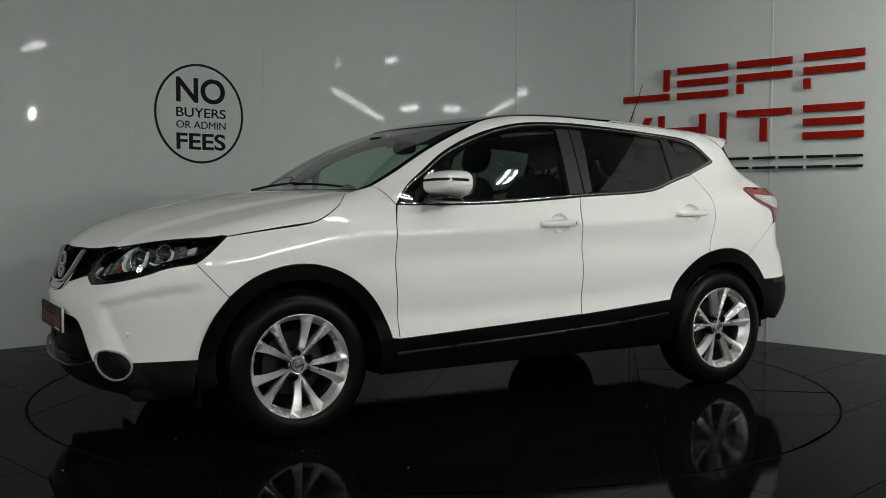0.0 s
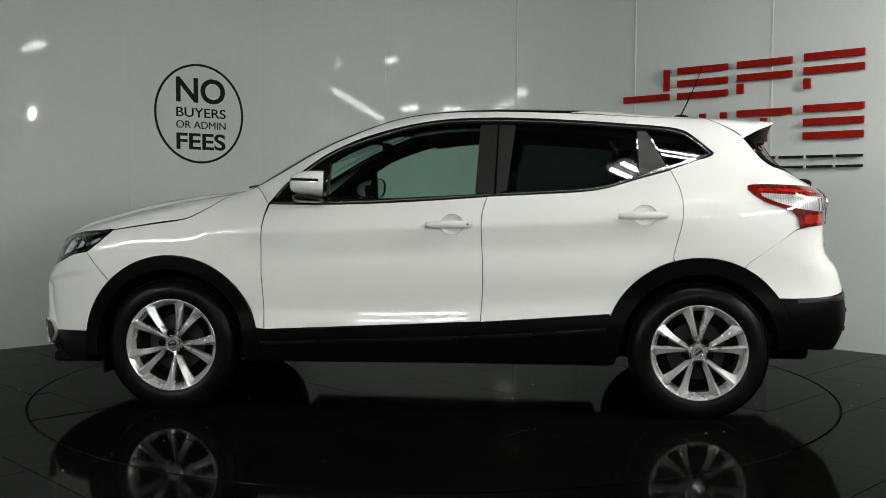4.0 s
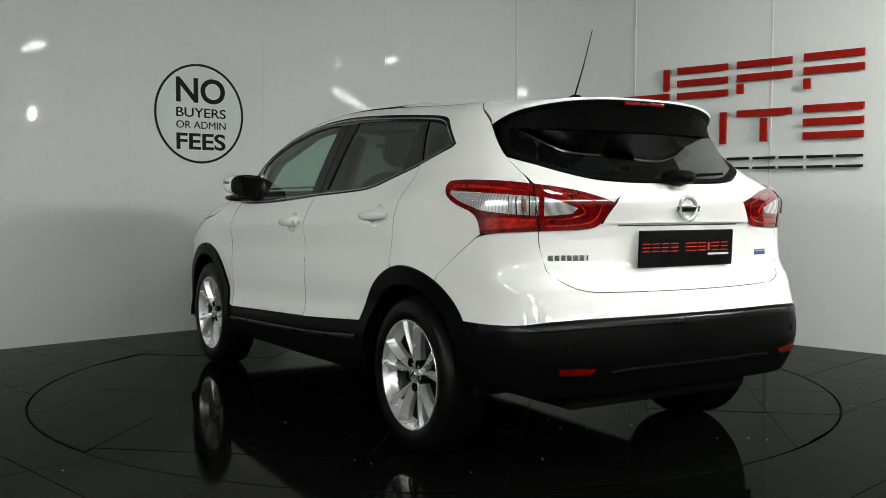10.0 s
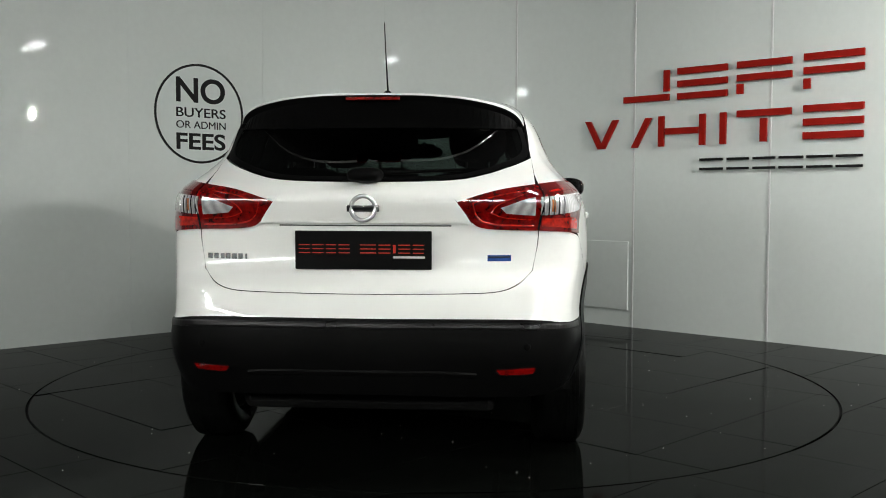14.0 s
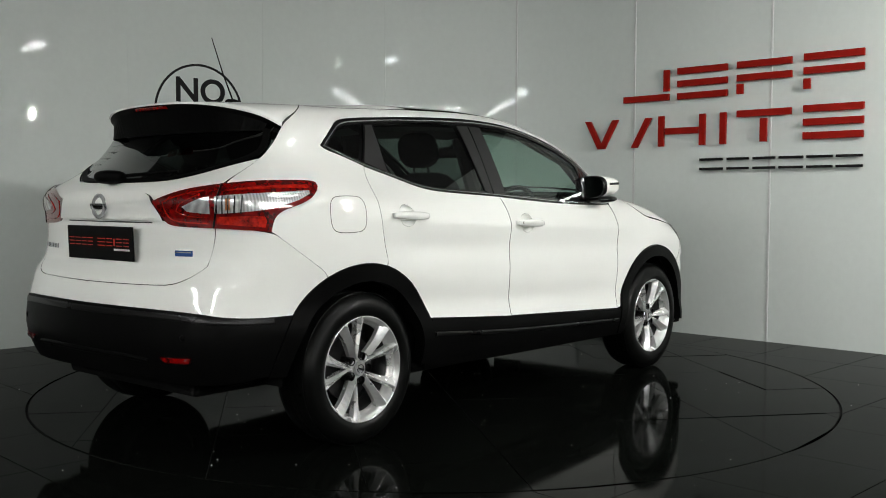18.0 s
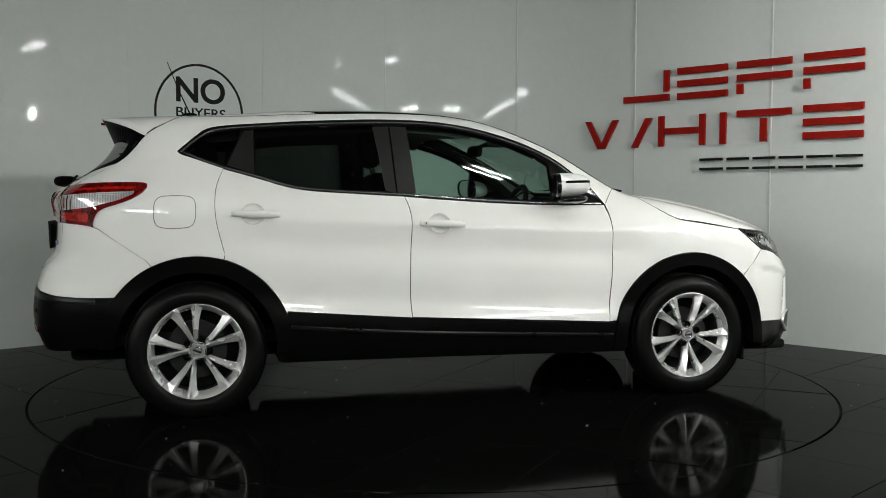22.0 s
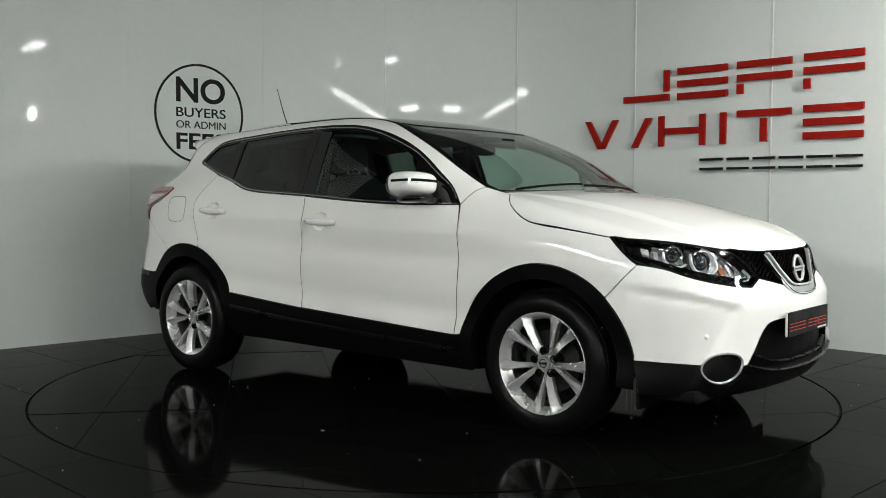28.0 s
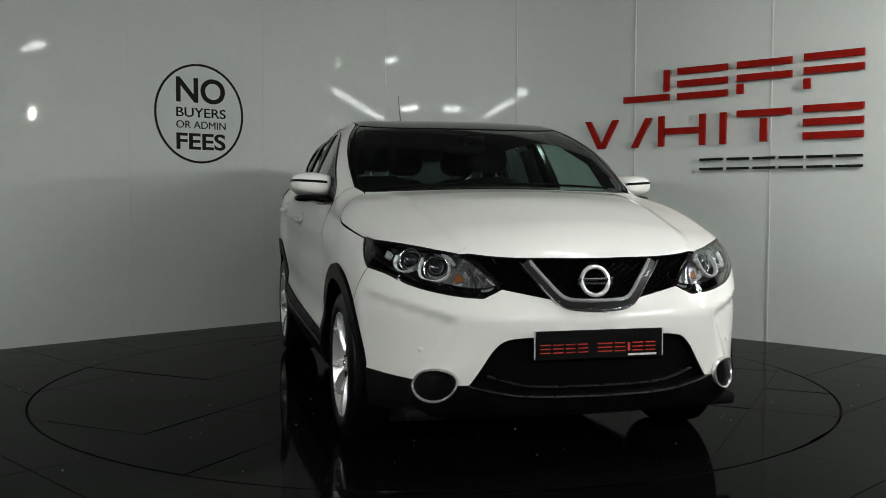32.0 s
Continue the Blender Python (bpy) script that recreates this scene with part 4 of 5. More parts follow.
        strip.append((-0.078 + 0.168 * math.sin(t * math.pi / 2) + 0.002 * t, e * (0.117 * max(math.cos(t * math.pi / 2) ** 0.55, 0.0) + 0.002)))
    rows = [[band.verts.new(shell @ Vector((u - d * 0.008 * (u > 0.03), s * y * (1 - 0.06 * d), z))) for d, z in ((0, 0.004), (0, 0.017), (1, 0.017), (1, 0.004))] for u, y in strip]
    for p, q in zip(rows, rows[1:]):
        for j in range(4):
            band.faces.new((p[j], p[(j + 1) % 4], q[(j + 1) % 4], q[j]))
    band.faces.new(rows[0])
    band.faces.new(rows[-1][::-1])
    bmesh.ops.recalc_face_normals(band, faces=band.faces)
    part("indicator_strip", band, GLOSS, mir)
    bm = bmesh.new()
    blob(bm, (-0.075, -0.098, -0.02), (0.085, 0.10, 0.02), pose(mx, (my - 0.01) * s, mz - 0.073, 0, -4, 14 * s), 3.0, 20, 10)
    blob(bm, (-0.06, -0.09, -0.022), (0.06, 0.09, 0.022), pose(mx + 0.035, 0.835 * s, mz - 0.078, 10 * s, 0, 6 * s), 3.0, 16, 10)
    part("mirror_foot", bm, GLOSS, mir, "", True)


for s in (1, -1):
    car_side(s)

# middle panels
skin("bonnet", "top", both(GRILLE_TOP + [(1.995, 0.555, 0.875), (1.85, 0.703, 0.902), (1.75, 0.773, 0.909), (1.66, 0.805, 0.921)] + HOOD_SIDE + T(1.045, 0.5, 1.075, 0.25, 1.085, 0.0)), PAINT, car,
     gap=0.0008, step=0.024, label="white bonnet")
skin("windscreen", "top", both(T(0.36, 0.0, 0.34, 0.3, 0.28, 0.5, 0.215, 0.595, 0.36, 0.648, 0.54, 0.690, 0.75, 0.713, 0.89, 0.715, 0.955, 0.690, 1.0, 0.5, 1.03, 0.25, 1.04, 0.0)), CLEAR, car, lift=-0.004, depth=0.004, gap=0.0,
     label="clear windscreen")
skin("cowl", "top", both(T(1.035, 0.0, 1.025, 0.25, 0.995, 0.5, 0.95, 0.690, 1.0, 0.70, 1.05, 0.5, 1.08, 0.25, 1.09, 0.0)), GLOSS, car, lift=-0.006, depth=0.02, gap=0.0)
for s in (1, -1):
    ribbon("screen_edge", "top", T(0.2, 0.592, 0.36, 0.650, 0.54, 0.692, 0.75, 0.716, 0.89, 0.718, 0.95, 0.695), 0.022, GLOSS, car, 0.003, -0.004, s)
skin("panoramic_roof", "top", both(T(0.365, 0.0, 0.345, 0.3, 0.285, 0.5, 0.205, 0.590, 0.05, 0.575, -0.1, 0.562, -0.70, 0.545, -0.78, 0.50, -0.80, 0.0)), GLOSS, car, gap=0.001, depth=0.01,
     label="black glass panoramic roof")
skin("roof", "top", both(T(-0.805, 0.0, -0.785, 0.505, -0.705, 0.550, -0.72, 0.557, -1.2, 0.547, -1.335, 0.535, -1.372, 0.497, -1.385, 0.25, -1.39, 0.0)), PAINT, car, gap=0.001)
skin("tailgate", "rear", both([(-2.0, 0.0, 1.146)] + R(0.337, 1.150, 0.469, 1.180, 0.585, 1.223, 0.634, 1.250) + GATE_EDGE[1:] + R(0.660, 0.913, 0.638, 0.809, 0.594, 0.7645, 0.5255, 0.7345, 0.42, 0.7285, 0.0, 0.7255)), PAINT, car,
     label="white tailgate", gap=0.0008)
for s in (1, -1):
    ribbon("wing_seam", "arc", WING_SEAM, 0.005, DULLSEAM, car, 0.0008, 0.0, s)
skin("rear_screen", "rear", both(R(0.0, 1.150, 0.337, 1.154, 0.469, 1.184, 0.585, 1.227, 0.625, 1.262, 0.622, 1.31, 0.605, 1.36, 0.597, 1.397, 0.52, 1.45, 0.43, 1.478, 0.0, 1.492)), DEEP, car, gap=0.0, depth=0.004,
     label="dark tinted rear screen", even=True)
ribbon("screen_border", "rear", span(R(0.0, 1.158, 0.33, 1.162, 0.46, 1.192, 0.575, 1.235, 0.612, 1.266, 0.608, 1.31, 0.585, 1.38)), 0.03, BLACK, car, 0.002, 0.0)
skin("rear_bumper", "stern", both(TAIL_SEAM + SEAM_RB + arc_points(HUB_R, HUB_Z, ARCH_R, 117.2, 145, 5) + BUMP_R[::-1]), PAINT, car, gap=0.0006)
skin("rear_lower_bumper", "stern", both(BUMP_R + arc_points(HUB_R, HUB_Z, ARCH_R, 146, 172, 4) + [(-1.80, 0.80, 0.36), (-1.95, 0.70, 0.335)] + R(0.5, 0.335, 0.25, 0.345, 0.0, 0.35)), CLAD, car, lift=0.004, depth=0.03, gap=0.001)
ribbon("bumper_crease", "stern", span(R(0.0, 0.612, 0.4, 0.611, 0.62, 0.606) + [(-1.93, 0.775, 0.592), (-1.80, 0.832, 0.586)]), 0.026, LIPBLACK, car, 0.004, 0.003)
ribbon("skid_line", "stern", span(R(0.0, 0.437, 0.25, 0.436, 0.36, 0.432, 0.43, 0.425)), 0.022, CLAD, car, 0.008, 0.002)
skin("front_bumper", "nose", both(GRILLE_LOW[::-1] + HEAD[7:12] + SEAM_FB + arc_points(HUB_F, HUB_Z, ARCH_F, 44.6, 9, 6) + LOW_LINE + INTAKE[::-1]), PAINT, car, gap=0.0006, step=0.02)
skin("front_lower_bumper", "nose", both(F(0.0, 0.330, 0.30, 0.333, 0.43, 0.355, 0.497, 0.371) + LOW_LINE[::-1] + S(1.78, 0.36, 1.79, 0.25) + F(0.5, 0.235, 0.25, 0.245, 0.0, 0.245)), LIPBLACK, car, lift=0.004, depth=0.03, gap=0.0)
skin("intake", "nose", both(INTAKE + F(0.43, 0.353, 0.30, 0.331, 0.0, 0.328)), BLACK, car, off=-0.03, gap=-0.01, depth=-0.03)
ribbon("lip_line", "nose", span(F(0.0, 0.331, 0.30, 0.334, 0.43, 0.356, 0.497, 0.373)), 0.005, LIP, car, 0.010, 0.014)
ribbon("intake_bar", "nose", span(F(0.0, 0.362, 0.20, 0.362, 0.31, 0.370, 0.43, 0.407)), 0.005, LIP, car, 0.012, -0.012)
grille = skin("grille", "nose", both(GRILLE_TOP + HEAD[4:7] + GRILLE_LOW), BLACK, car, off=-0.03, gap=-0.004, depth=-0.03)
for s in (1, -1):
    # one chrome V: its dark reflection and edge glints painted as separate tones
    ribbon("chrome_bar", "nose", F(0.268, 0.836, 0.215, 0.768, 0.160, 0.702, 0.130, 0.680, 0.08, 0.671, 0.0, 0.669), 0.046, SHADEDCHROME, grille, 0.018, -0.006, s, keep=75)
    ribbon("chrome_glint", "nose", F(0.250, 0.838, 0.197, 0.772, 0.150, 0.713, 0.122, 0.695, 0.08, 0.689, 0.0, 0.687), 0.014, BRIGHTCHROME, grille, 0.012, 0.008, s, keep=75)
    ribbon("chrome_glint", "nose", F(0.289, 0.834, 0.234, 0.764, 0.172, 0.690, 0.140, 0.663, 0.08, 0.652, 0.0, 0.650), 0.008, CHROME, grille, 0.010, 0.006, s, keep=75)


def emblem(z, m, r):
    e = part("emblem", lathe(bmesh.new(), [(r - 0.017, 0.0), (r - 0.016, 0.007), (r - 0.008, 0.012), (r, 0.007), (r, 0.0)], 40, m, True), BRIGHTCHROME, car, "chrome ring emblem", True)
    bm = bmesh.new()
    box(bm, (-r - 0.008, -0.013, 0.001), (r + 0.008, 0.013, 0.009), m @ pose(0, 0, 0, 14, 0, 0), 0.003)
    part("emblem_bar", bm, DULLCHROME, e)
    part("emblem_bar_line", box(bmesh.new(), (-r * 0.7, -0.004, 0.008), (r * 0.7, 0.004, 0.0105), m @ pose(0, 0, 0, 14, 0, 0), 0.001), GLOSS, e)


def facing(p, d, up=(0, 0, 1)):
    """A pose at p whose z axis looks along d, and whose y axis points up."""
    d = Vector(d).normalized()
    x = Vector(up).cross(d).normalized()
    y = d.cross(x)
    m = Matrix((x, y, d)).transposed().to_4x4()
    m.translation = p
    return m


def plate(m, half=0.0555, drop=0.0):
    pl = part("name_plate", box(bmesh.new(), (-0.26, -half, 0), (0.26, half, 0.008), m, 0.003), PLATE, car, "black show plate with a red wordmark drawn as bars")
    x = -0.245
    for w in (0.042, 0.042, 0.038, 0.042, 0, 0.060, 0.045, 0.010, 0.045, 0.042):
        if w:
            for y in ((-0.010, 0.005, 0.020) if w > 0.02 else (0.005,)):
                h = 0.0017 if w > 0.02 else 0.016
                part("wordmark_bar", box(bmesh.new(), (x, y - h - drop, 0.008), (x + w, y + h - drop, 0.0088), m), PLATE_RED, pl)
        x += (w + 0.010) if w else 0.030
    part("lower_bar", box(bmesh.new(), (0.115, -0.030 - drop, 0.008), (0.235, -0.022 - drop, 0.0088), m), PLATE_WHITE, pl)


emblem(0, facing((2.158 + 0.012, 0, 0.766), (1, 0, 0.18)), 0.064)
emblem(0, facing(tuple(cast("rear", [0.0], [1.046])[0] + np.array([-0.015, 0, 0])), (-1, 0, 0.05)), 0.054)
plate(facing((2.222, 0.0, 0.528), (1, 0, 0.02)), 0.0555, 0.018)
plate(facing((-2.066, 0.0, 0.888), (-1, 0, -0.04)), 0.073)
for y in (0.264, -0.264):
    part("plate_edge", box(bmesh.new(), (2.216, y - 0.0012, 0.475), (2.226, y + 0.0012, 0.584), None, 0.0005), PAINT, car)
# chin of the number recess and its handle shelf
skin("gate_garnish", "rear", both(R(0.0, 0.990, 0.34, 0.990, 0.405, 0.988, 0.38, 1.033, 0.336, 1.086, 0.295, 1.098, 0.209, 1.104, 0.0, 1.107)), PAINT, car, lift=0.014, depth=0.014, gap=0.0, step=0.03)
ribbon("garnish_seam", "rear", span(R(0.0, 1.1085, 0.209, 1.1055, 0.297, 1.0995, 0.338, 1.0875, 0.382, 1.034, 0.407, 0.990)), 0.004, DULLSEAM, car, 0.0012, 0.0)
# thin dark strip painted for the shade under the garnish
ribbon("recess_shade_line", "rear", span(R(0.0, 0.980, 0.33, 0.980)), 0.005, DULLSEAM, car, 0.002, 0.0)
# model name and badge, as plain chrome and blue bars
for k, (y, w) in enumerate(((0.618, 0.022), (0.592, 0.020), (0.566, 0.018), (0.542, 0.020), (0.516, 0.022), (0.490, 0.020), (0.466, 0.008))):
    p = cast("rear", [y], [0.858])[0]
    part("badge_bar", box(bmesh.new(), (-w / 2, -0.011, 0), (w / 2, 0.011, 0.004), facing(tuple(p), (-1, 0.28, 0)), 0.002), DULLCHROME, car)
p = cast("rear", [-0.512], [0.857])[0]
bd = part("badge", box(bmesh.new(), (-0.046, -0.012, 0), (0.046, 0.012, 0.004), facing(tuple(p), (-1, -0.24, 0)), 0.002), BLUE, car, "small blue and silver badge")
part("badge_edge", box(bmesh.new(), (-0.046, 0.002, 0.004), (0.040, 0.007, 0.0055), facing(tuple(p), (-1, -0.24, 0)), 0.0005), CHROME, bd)


def spoiler():
    """Roof spoiler: a white wing that tapers to a point at each side, black below."""
    us = (0.0, 0.2, 0.36, 0.52, 0.66, 0.78, 0.90, 1.0)
    tab = [curve(*[w for q in zip(us, col) for w in q]) for col in (
        (-1.39, -1.388, -1.385, -1.38, -1.372, -1.417, -1.483, -1.556), (0.0, 0.15, 0.28, 0.40, 0.498, 0.549, 0.588, 0.604),
        (-1.815, -1.811, -1.795, -1.757, -1.706, -1.655, -1.607, -1.560), (0.0, 0.16, 0.30, 0.42, 0.51, 0.560, 0.590, 0.605), (1.506, 1.504, 1.497, 1.483, 1.464, 1.445, 1.421, 1.397))]
    top, base = bmesh.new(), bmesh.new()
    rows, lows = [], []
    for u in np.linspace(-1, 1, 49):
        e = -1 if u < 0 else 1
        fx, fy, bx, by, bz = [float(c(abs(u))) for c in tab]
        f0 = Vector(cast("top", [fx], [fy])[0] * [1, e, 1])
        bk = Vector((bx, by * e, bz))
        row = []
        for k in range(6):
            t = k / 5
            q = f0.lerp(bk, t)
            q.z += 0.020 * t * (1 - t) * (1 - abs(u) ** 4)
            row.append(top.verts.new(q))
        row.append(top.verts.new(bk + Vector((0.004, 0, -0.008))))
        rows.append(row)
        g = cast("rear", [min(abs(by), 0.585)], [min(1.37, bz - 0.03)])[0]
        lows.append([base.verts.new(q) for q in (bk + Vector((0.006, 0, -0.0085)), Vector((bx + 0.02, by * e * 0.99, bz - 0.03)), Vector((g[0] - 0.003, g[1] * e, g[2])))])
    for bm, strips in ((top, rows), (base, lows)):
        for a, b in zip(strips, strips[1:]):
            for j in range(len(a) - 1):
                bm.faces.new((a[j], b[j], b[j + 1], a[j + 1]))
        bmesh.ops.recalc_face_normals(bm, faces=bm.faces)
    sp = part("spoiler", top, PAINT, car, "white roof spoiler with black underside", True)
    part("spoiler_underside", base, BLACK, sp, "black")
    part("stop_lamp", box(bmesh.new(), (-1.820, -0.11, 1.476), (-1.785, 0.11, 1.490), None, 0.003), REDLENS, sp, "red high-level stop lamp")


spoiler()
# roof aerial
b = cast("top", [-1.347], [0.0])[0]
ae = part("aerial", tube(bmesh.new(), [(b[0], 0, b[2] + 0.02), (b[0] - 0.065, 0, b[2] + 0.16), (b[0] - 0.125, 0, b[2] + 0.315)], 0.0042, 8, 0.002), BLACK, car, "thin black roof aerial")
part("aerial_base", blob(bmesh.new(), (b[0] - 0.05, -0.018, b[2] - 0.01), (b[0] + 0.04, 0.018, b[2] + 0.035), None, 2.4), BLACK, ae, "", True)
# wipers
for y0, y1 in ((-0.62, 0.02), (0.02, 0.58)):
    pts = [tuple(q + gradient(np.array([q]))[0] * 0.012) for q in cast("top", np.linspace(1.005, 0.985, 9), np.linspace(y0, y1, 9))]
    part("wiper", tube(bmesh.new(), pts, 0.007, 6, 0.005), BLACK, car)
pts = [tuple(q + np.array([-0.014, 0, 0.01])) for q in cast("rear", np.linspace(0.02, -0.36, 8), np.linspace(1.165, 1.185, 8))]
part("rear_wiper", tube(bmesh.new(), pts, 0.009, 6, 0.006), BLACK, car)
part("wiper_boss", blob(bmesh.new(), (-2.078, -0.07, 1.142), (-1.955, 0.07, 1.203), None, 2.6), BLACK, car, "", True)
# grille mesh
hexes = bmesh.new()
for i in range(-26, 27):
    for j in range(8):
        y, z = i * 0.019, 0.690 + j * 0.022 + (i % 2) * 0.011
        hi = 0.842 + 0.03 * abs(y)
        lo = 0.66 + 0.20 * max(abs(y) - 0.1, 0)
        if lo + 0.01 < z < hi - 0.004 and abs(y) < 0.355 + 0.95 * (z - 0.737):
            p = cast("front", [abs(y)], [z], off=-0.022)[0]
            for k in range(6):
                a0, a1 = math.pi / 3 * k, math.pi / 3 * (k + 1)
                q = [hexes.verts.new((p[0] + dx, y + r * math.cos(a), z + r * math.sin(a))) for r, a, dx in ((0.0125, a0, 0.0), (0.0125, a1, 0.0), (0.0095, a1, 0.006), (0.0095, a0, 0.006))]
                hexes.faces.new(q)
part("grille_mesh", hexes, GLOSS, grille)


SATIN = varied("satin_cap", (0.30, 0.30, 0.30), 0.35, 20, 0.1, 0.05, metal=0.6)


def make_wheel():
    w = new("wheel")
    part("tyre", lathe(bmesh.new(), [(0.228, 0.095), (0.236, 0.104), (0.262, 0.112), (0.292, 0.110), (0.315, 0.099), (0.328, 0.084), (0.335, 0.06), (0.3365, 0.0), (0.335, -0.06), (0.326, -0.09),
                                     (0.29, -0.11), (0.228, -0.10)], 96, closed=True), RUBBER, w, "black road tyre", True)
    bm = bmesh.new()
    for dz in (0.062, 0.045, 0.028, 0.0, -0.028):
        lathe(bm, [(0.336, dz + 0.004), (0.3385, dz + 0.003), (0.3385, dz + 0.019 if dz > 0.02 else dz + 0.02), (0.336, dz + 0.020)], 72, closed=True)
    part("tread", bm, RUBBER, w)
    part("rim", lathe(bmesh.new(), [(0.226, 0.092), (0.229, 0.103), (0.2335, 0.106), (0.2355, 0.100), (0.232, 0.088), (0.222, 0.05), (0.202, 0.046), (0.203, 0.052), (0.2115, 0.056), (0.213, 0.074), (0.2165, 0.078),
                                    (0.218, 0.088)], 96, closed=True), ALLOY, w, "silver alloy rim", True)
    # barrel, disc and back plate are coloured dark for the shade behind the spokes
    part("barrel", lathe(bmesh.new(), [(0.220, 0.048), (0.212, 0.0), (0.21, -0.08), (0.205, -0.08), (0.206, 0.0), (0.213, 0.048)], 64, closed=True), BARREL, w, "inner rim barrel coloured dark for shade", True)
    part("brake_disc", lathe(bmesh.new(), [(0.0, -0.01), (0.145, -0.01), (0.145, 0.006), (0.07, 0.008), (0.065, 0.02), (0.0, 0.02)], 48), DISC, w)
    part("shade_backing", lathe(bmesh.new(), [(0.0, -0.05), (0.208, -0.05), (0.208, -0.045), (0.0, -0.045)], 48), TRIM, w)
    for n in range(5):
        for e in (-1, 1):
            bm = bmesh.new()
            base = 90 + 72 * n
            prof = []
            for k in range(8):
                t = k / 7
                r = 0.036 + (0.2285 - 0.036) * t
                mid = radians(base + e * (29.0 - 8.2 * t ** 0.7))
                narrow, wide = 0.0105 + 0.0095 * t + 0.012 * t ** 5, 0.0090 + 0.0110 * t + 0.011 * t ** 6
                zt = 0.066 + 0.033 * math.sin(t * 1.5)
                c, s = math.cos(mid), math.sin(mid)
                tx, ty = -s * e, c * e
                row = []
                # a ridge down the middle, facets falling to both edges
                for d, dz in ((-narrow * 0.8, -0.045), (-narrow, -0.019), (wide * 0.35, 0.005), (wide * 0.55, 0.005), (wide, -0.010), (wide * 0.85, -0.045)):
                    row.append(bm.verts.new((r * c + tx * d, r * s + ty * d, zt + dz)))
                prof.append(row)
            for a, b in zip(prof, prof[1:]):
                for j in range(6):
                    bm.faces.new((a[j], a[(j + 1) % 6], b[(j + 1) % 6], b[j]))
            bm.faces.new(prof[0])
            bm.faces.new(prof[-1][::-1])
            bmesh.ops.recalc_face_normals(bm, faces=bm.faces)
            part("spoke", bm, ALLOY, w)
    part("hub", lathe(bmesh.new(), [(0.050, 0.02), (0.050, 0.060), (0.044, 0.070), (0.034, 0.074), (0.034, 0.02)], 40, closed=True), ALLOY, w, "", True)
    part("cap_ring", lathe(bmesh.new(), [(0.017, 0.08), (0.0175, 0.0865), (0.021, 0.0865), (0.0215, 0.08)], 32, closed=True), CHROME, w, "", True)
    part("centre_cap", lathe(bmesh.new(), [(0.032, 0.05), (0.032, 0.080), (0.029, 0.0835), (0.0, 0.0835)], 32), SATIN, w, "satin grey centre cap")
    part("cap_bar", box(bmesh.new(), (-0.021, -0.005, 0.084), (0.021, 0.005, 0.0875), None, 0.001), CHROME, w)
    for n in range(5):
        a = radians(90 + 72 * n)
        part("lug_nut", lathe(bmesh.new(), [(0.013, 0.03), (0.013, 0.066), (0.009, 0.072), (0.0, 0.072)], 6, pose(0.056 * math.cos(a), 0.056 * math.sin(a), 0)), BLACK, w)
        part("nut_well", lathe(bmesh.new(), [(0.019, 0.02), (0.019, 0.077), (0.016, 0.077), (0.016, 0.02)], 20, pose(0.056 * math.cos(a), 0.056 * math.sin(a), 0), True), GLOSS, w)
    w.parent = car
    return w


first = make_wheel()
first.matrix_basis = pose(HUB_F, 0.762, HUB_Z, 90, 0, 180) @ pose(0, 0, 0, 0, 0, 11)
for x, s, roll in ((HUB_R, 1, 37), (HUB_F, -1, 5), (HUB_R, -1, -21)):
    copy_thing(first, pose(x, 0.762 * s, HUB_Z, 90, 0, 180 if s > 0 else 0) @ pose(0, 0, 0, 0, 0, roll))

# wheel wells, belly, exhaust
for x in (HUB_F, HUB_R):
    for s in (1, -1):
        bm = bmesh.new()
        rows = []
        for k in range(15):
            a = radians(-4 + 188 * k / 14)
            rows.append([bm.verts.new((x + 0.41 * math.cos(a), y * s, HUB_Z + 0.41 * math.sin(a))) for y in (0.48, 0.80)])
        for a, b in zip(rows, rows[1:]):
            bm.faces.new((a[0], a[1], b[1], b[0]))
        bm.faces.new([r[0] for r in rows])
        part("wheel_well", bm, TRIM, car)
bm = bmesh.new()
box(bm, (-0.93, -0.80, 0.25), (0.93, 0.80, 0.32), None, 0.03)
box(bm, (-1.95, -0.50, 0.25), (1.95, 0.50, 0.34), None, 0.03)
box(bm, (-1.90, -0.62, 0.30), (-1.72, 0.62, 0.36), None, 0.02)
part("underbody", bm, TRIM, car, "black underbody")
part("front_subframe", box(bmesh.new(), (1.75, -0.72, 0.215), (2.02, 0.72, 0.27), None, 0.02), TRIM, car)
for s in (1, -1):
    part("mud_flap", box(bmesh.new(), (1.73, 0.60 * s - 0.12, 0.16), (1.745, 0.60 * s + 0.12, 0.30), pose(0, 0, 0)), TRIM, car)

# cabin
skin("headliner", "arc", both(T(0.30, 0.0, 0.15, 0.55) + S(0.1, 1.44, -0.2, 1.48, -0.9, 1.45, -1.25, 1.40) + T(-1.55, 0.45, -1.6, 0.0)), LINER, car, off=-0.045, depth=0.0, gap=0.0, step=0.09)
part("cabin_floor", box(bmesh.new(), (-1.85, -0.76, 0.36), (1.15, 0.76, 0.42)), TRIM, car)
bm = bmesh.new()
prism(bm, [(0.60, 0.55), (1.02, 0.6), (1.02, 1.03), (0.86, 1.06), (0.66, 1.06), (0.52, 1.0), (0.48, 0.85), (0.56, 0.78)], -0.70, 0.70, Matrix(((1, 0, 0, 0), (0, 0, -1, 0), (0, 1, 0, 0), (0, 0, 0, 1))))
part("dashboard", bm, TRIM, car)
part("parcel_shelf", box(bmesh.new(), (-1.85, -0.60, 1.0), (-1.20, 0.60, 1.03), None, 0.01), TRIM, car)
bm = bmesh.new()
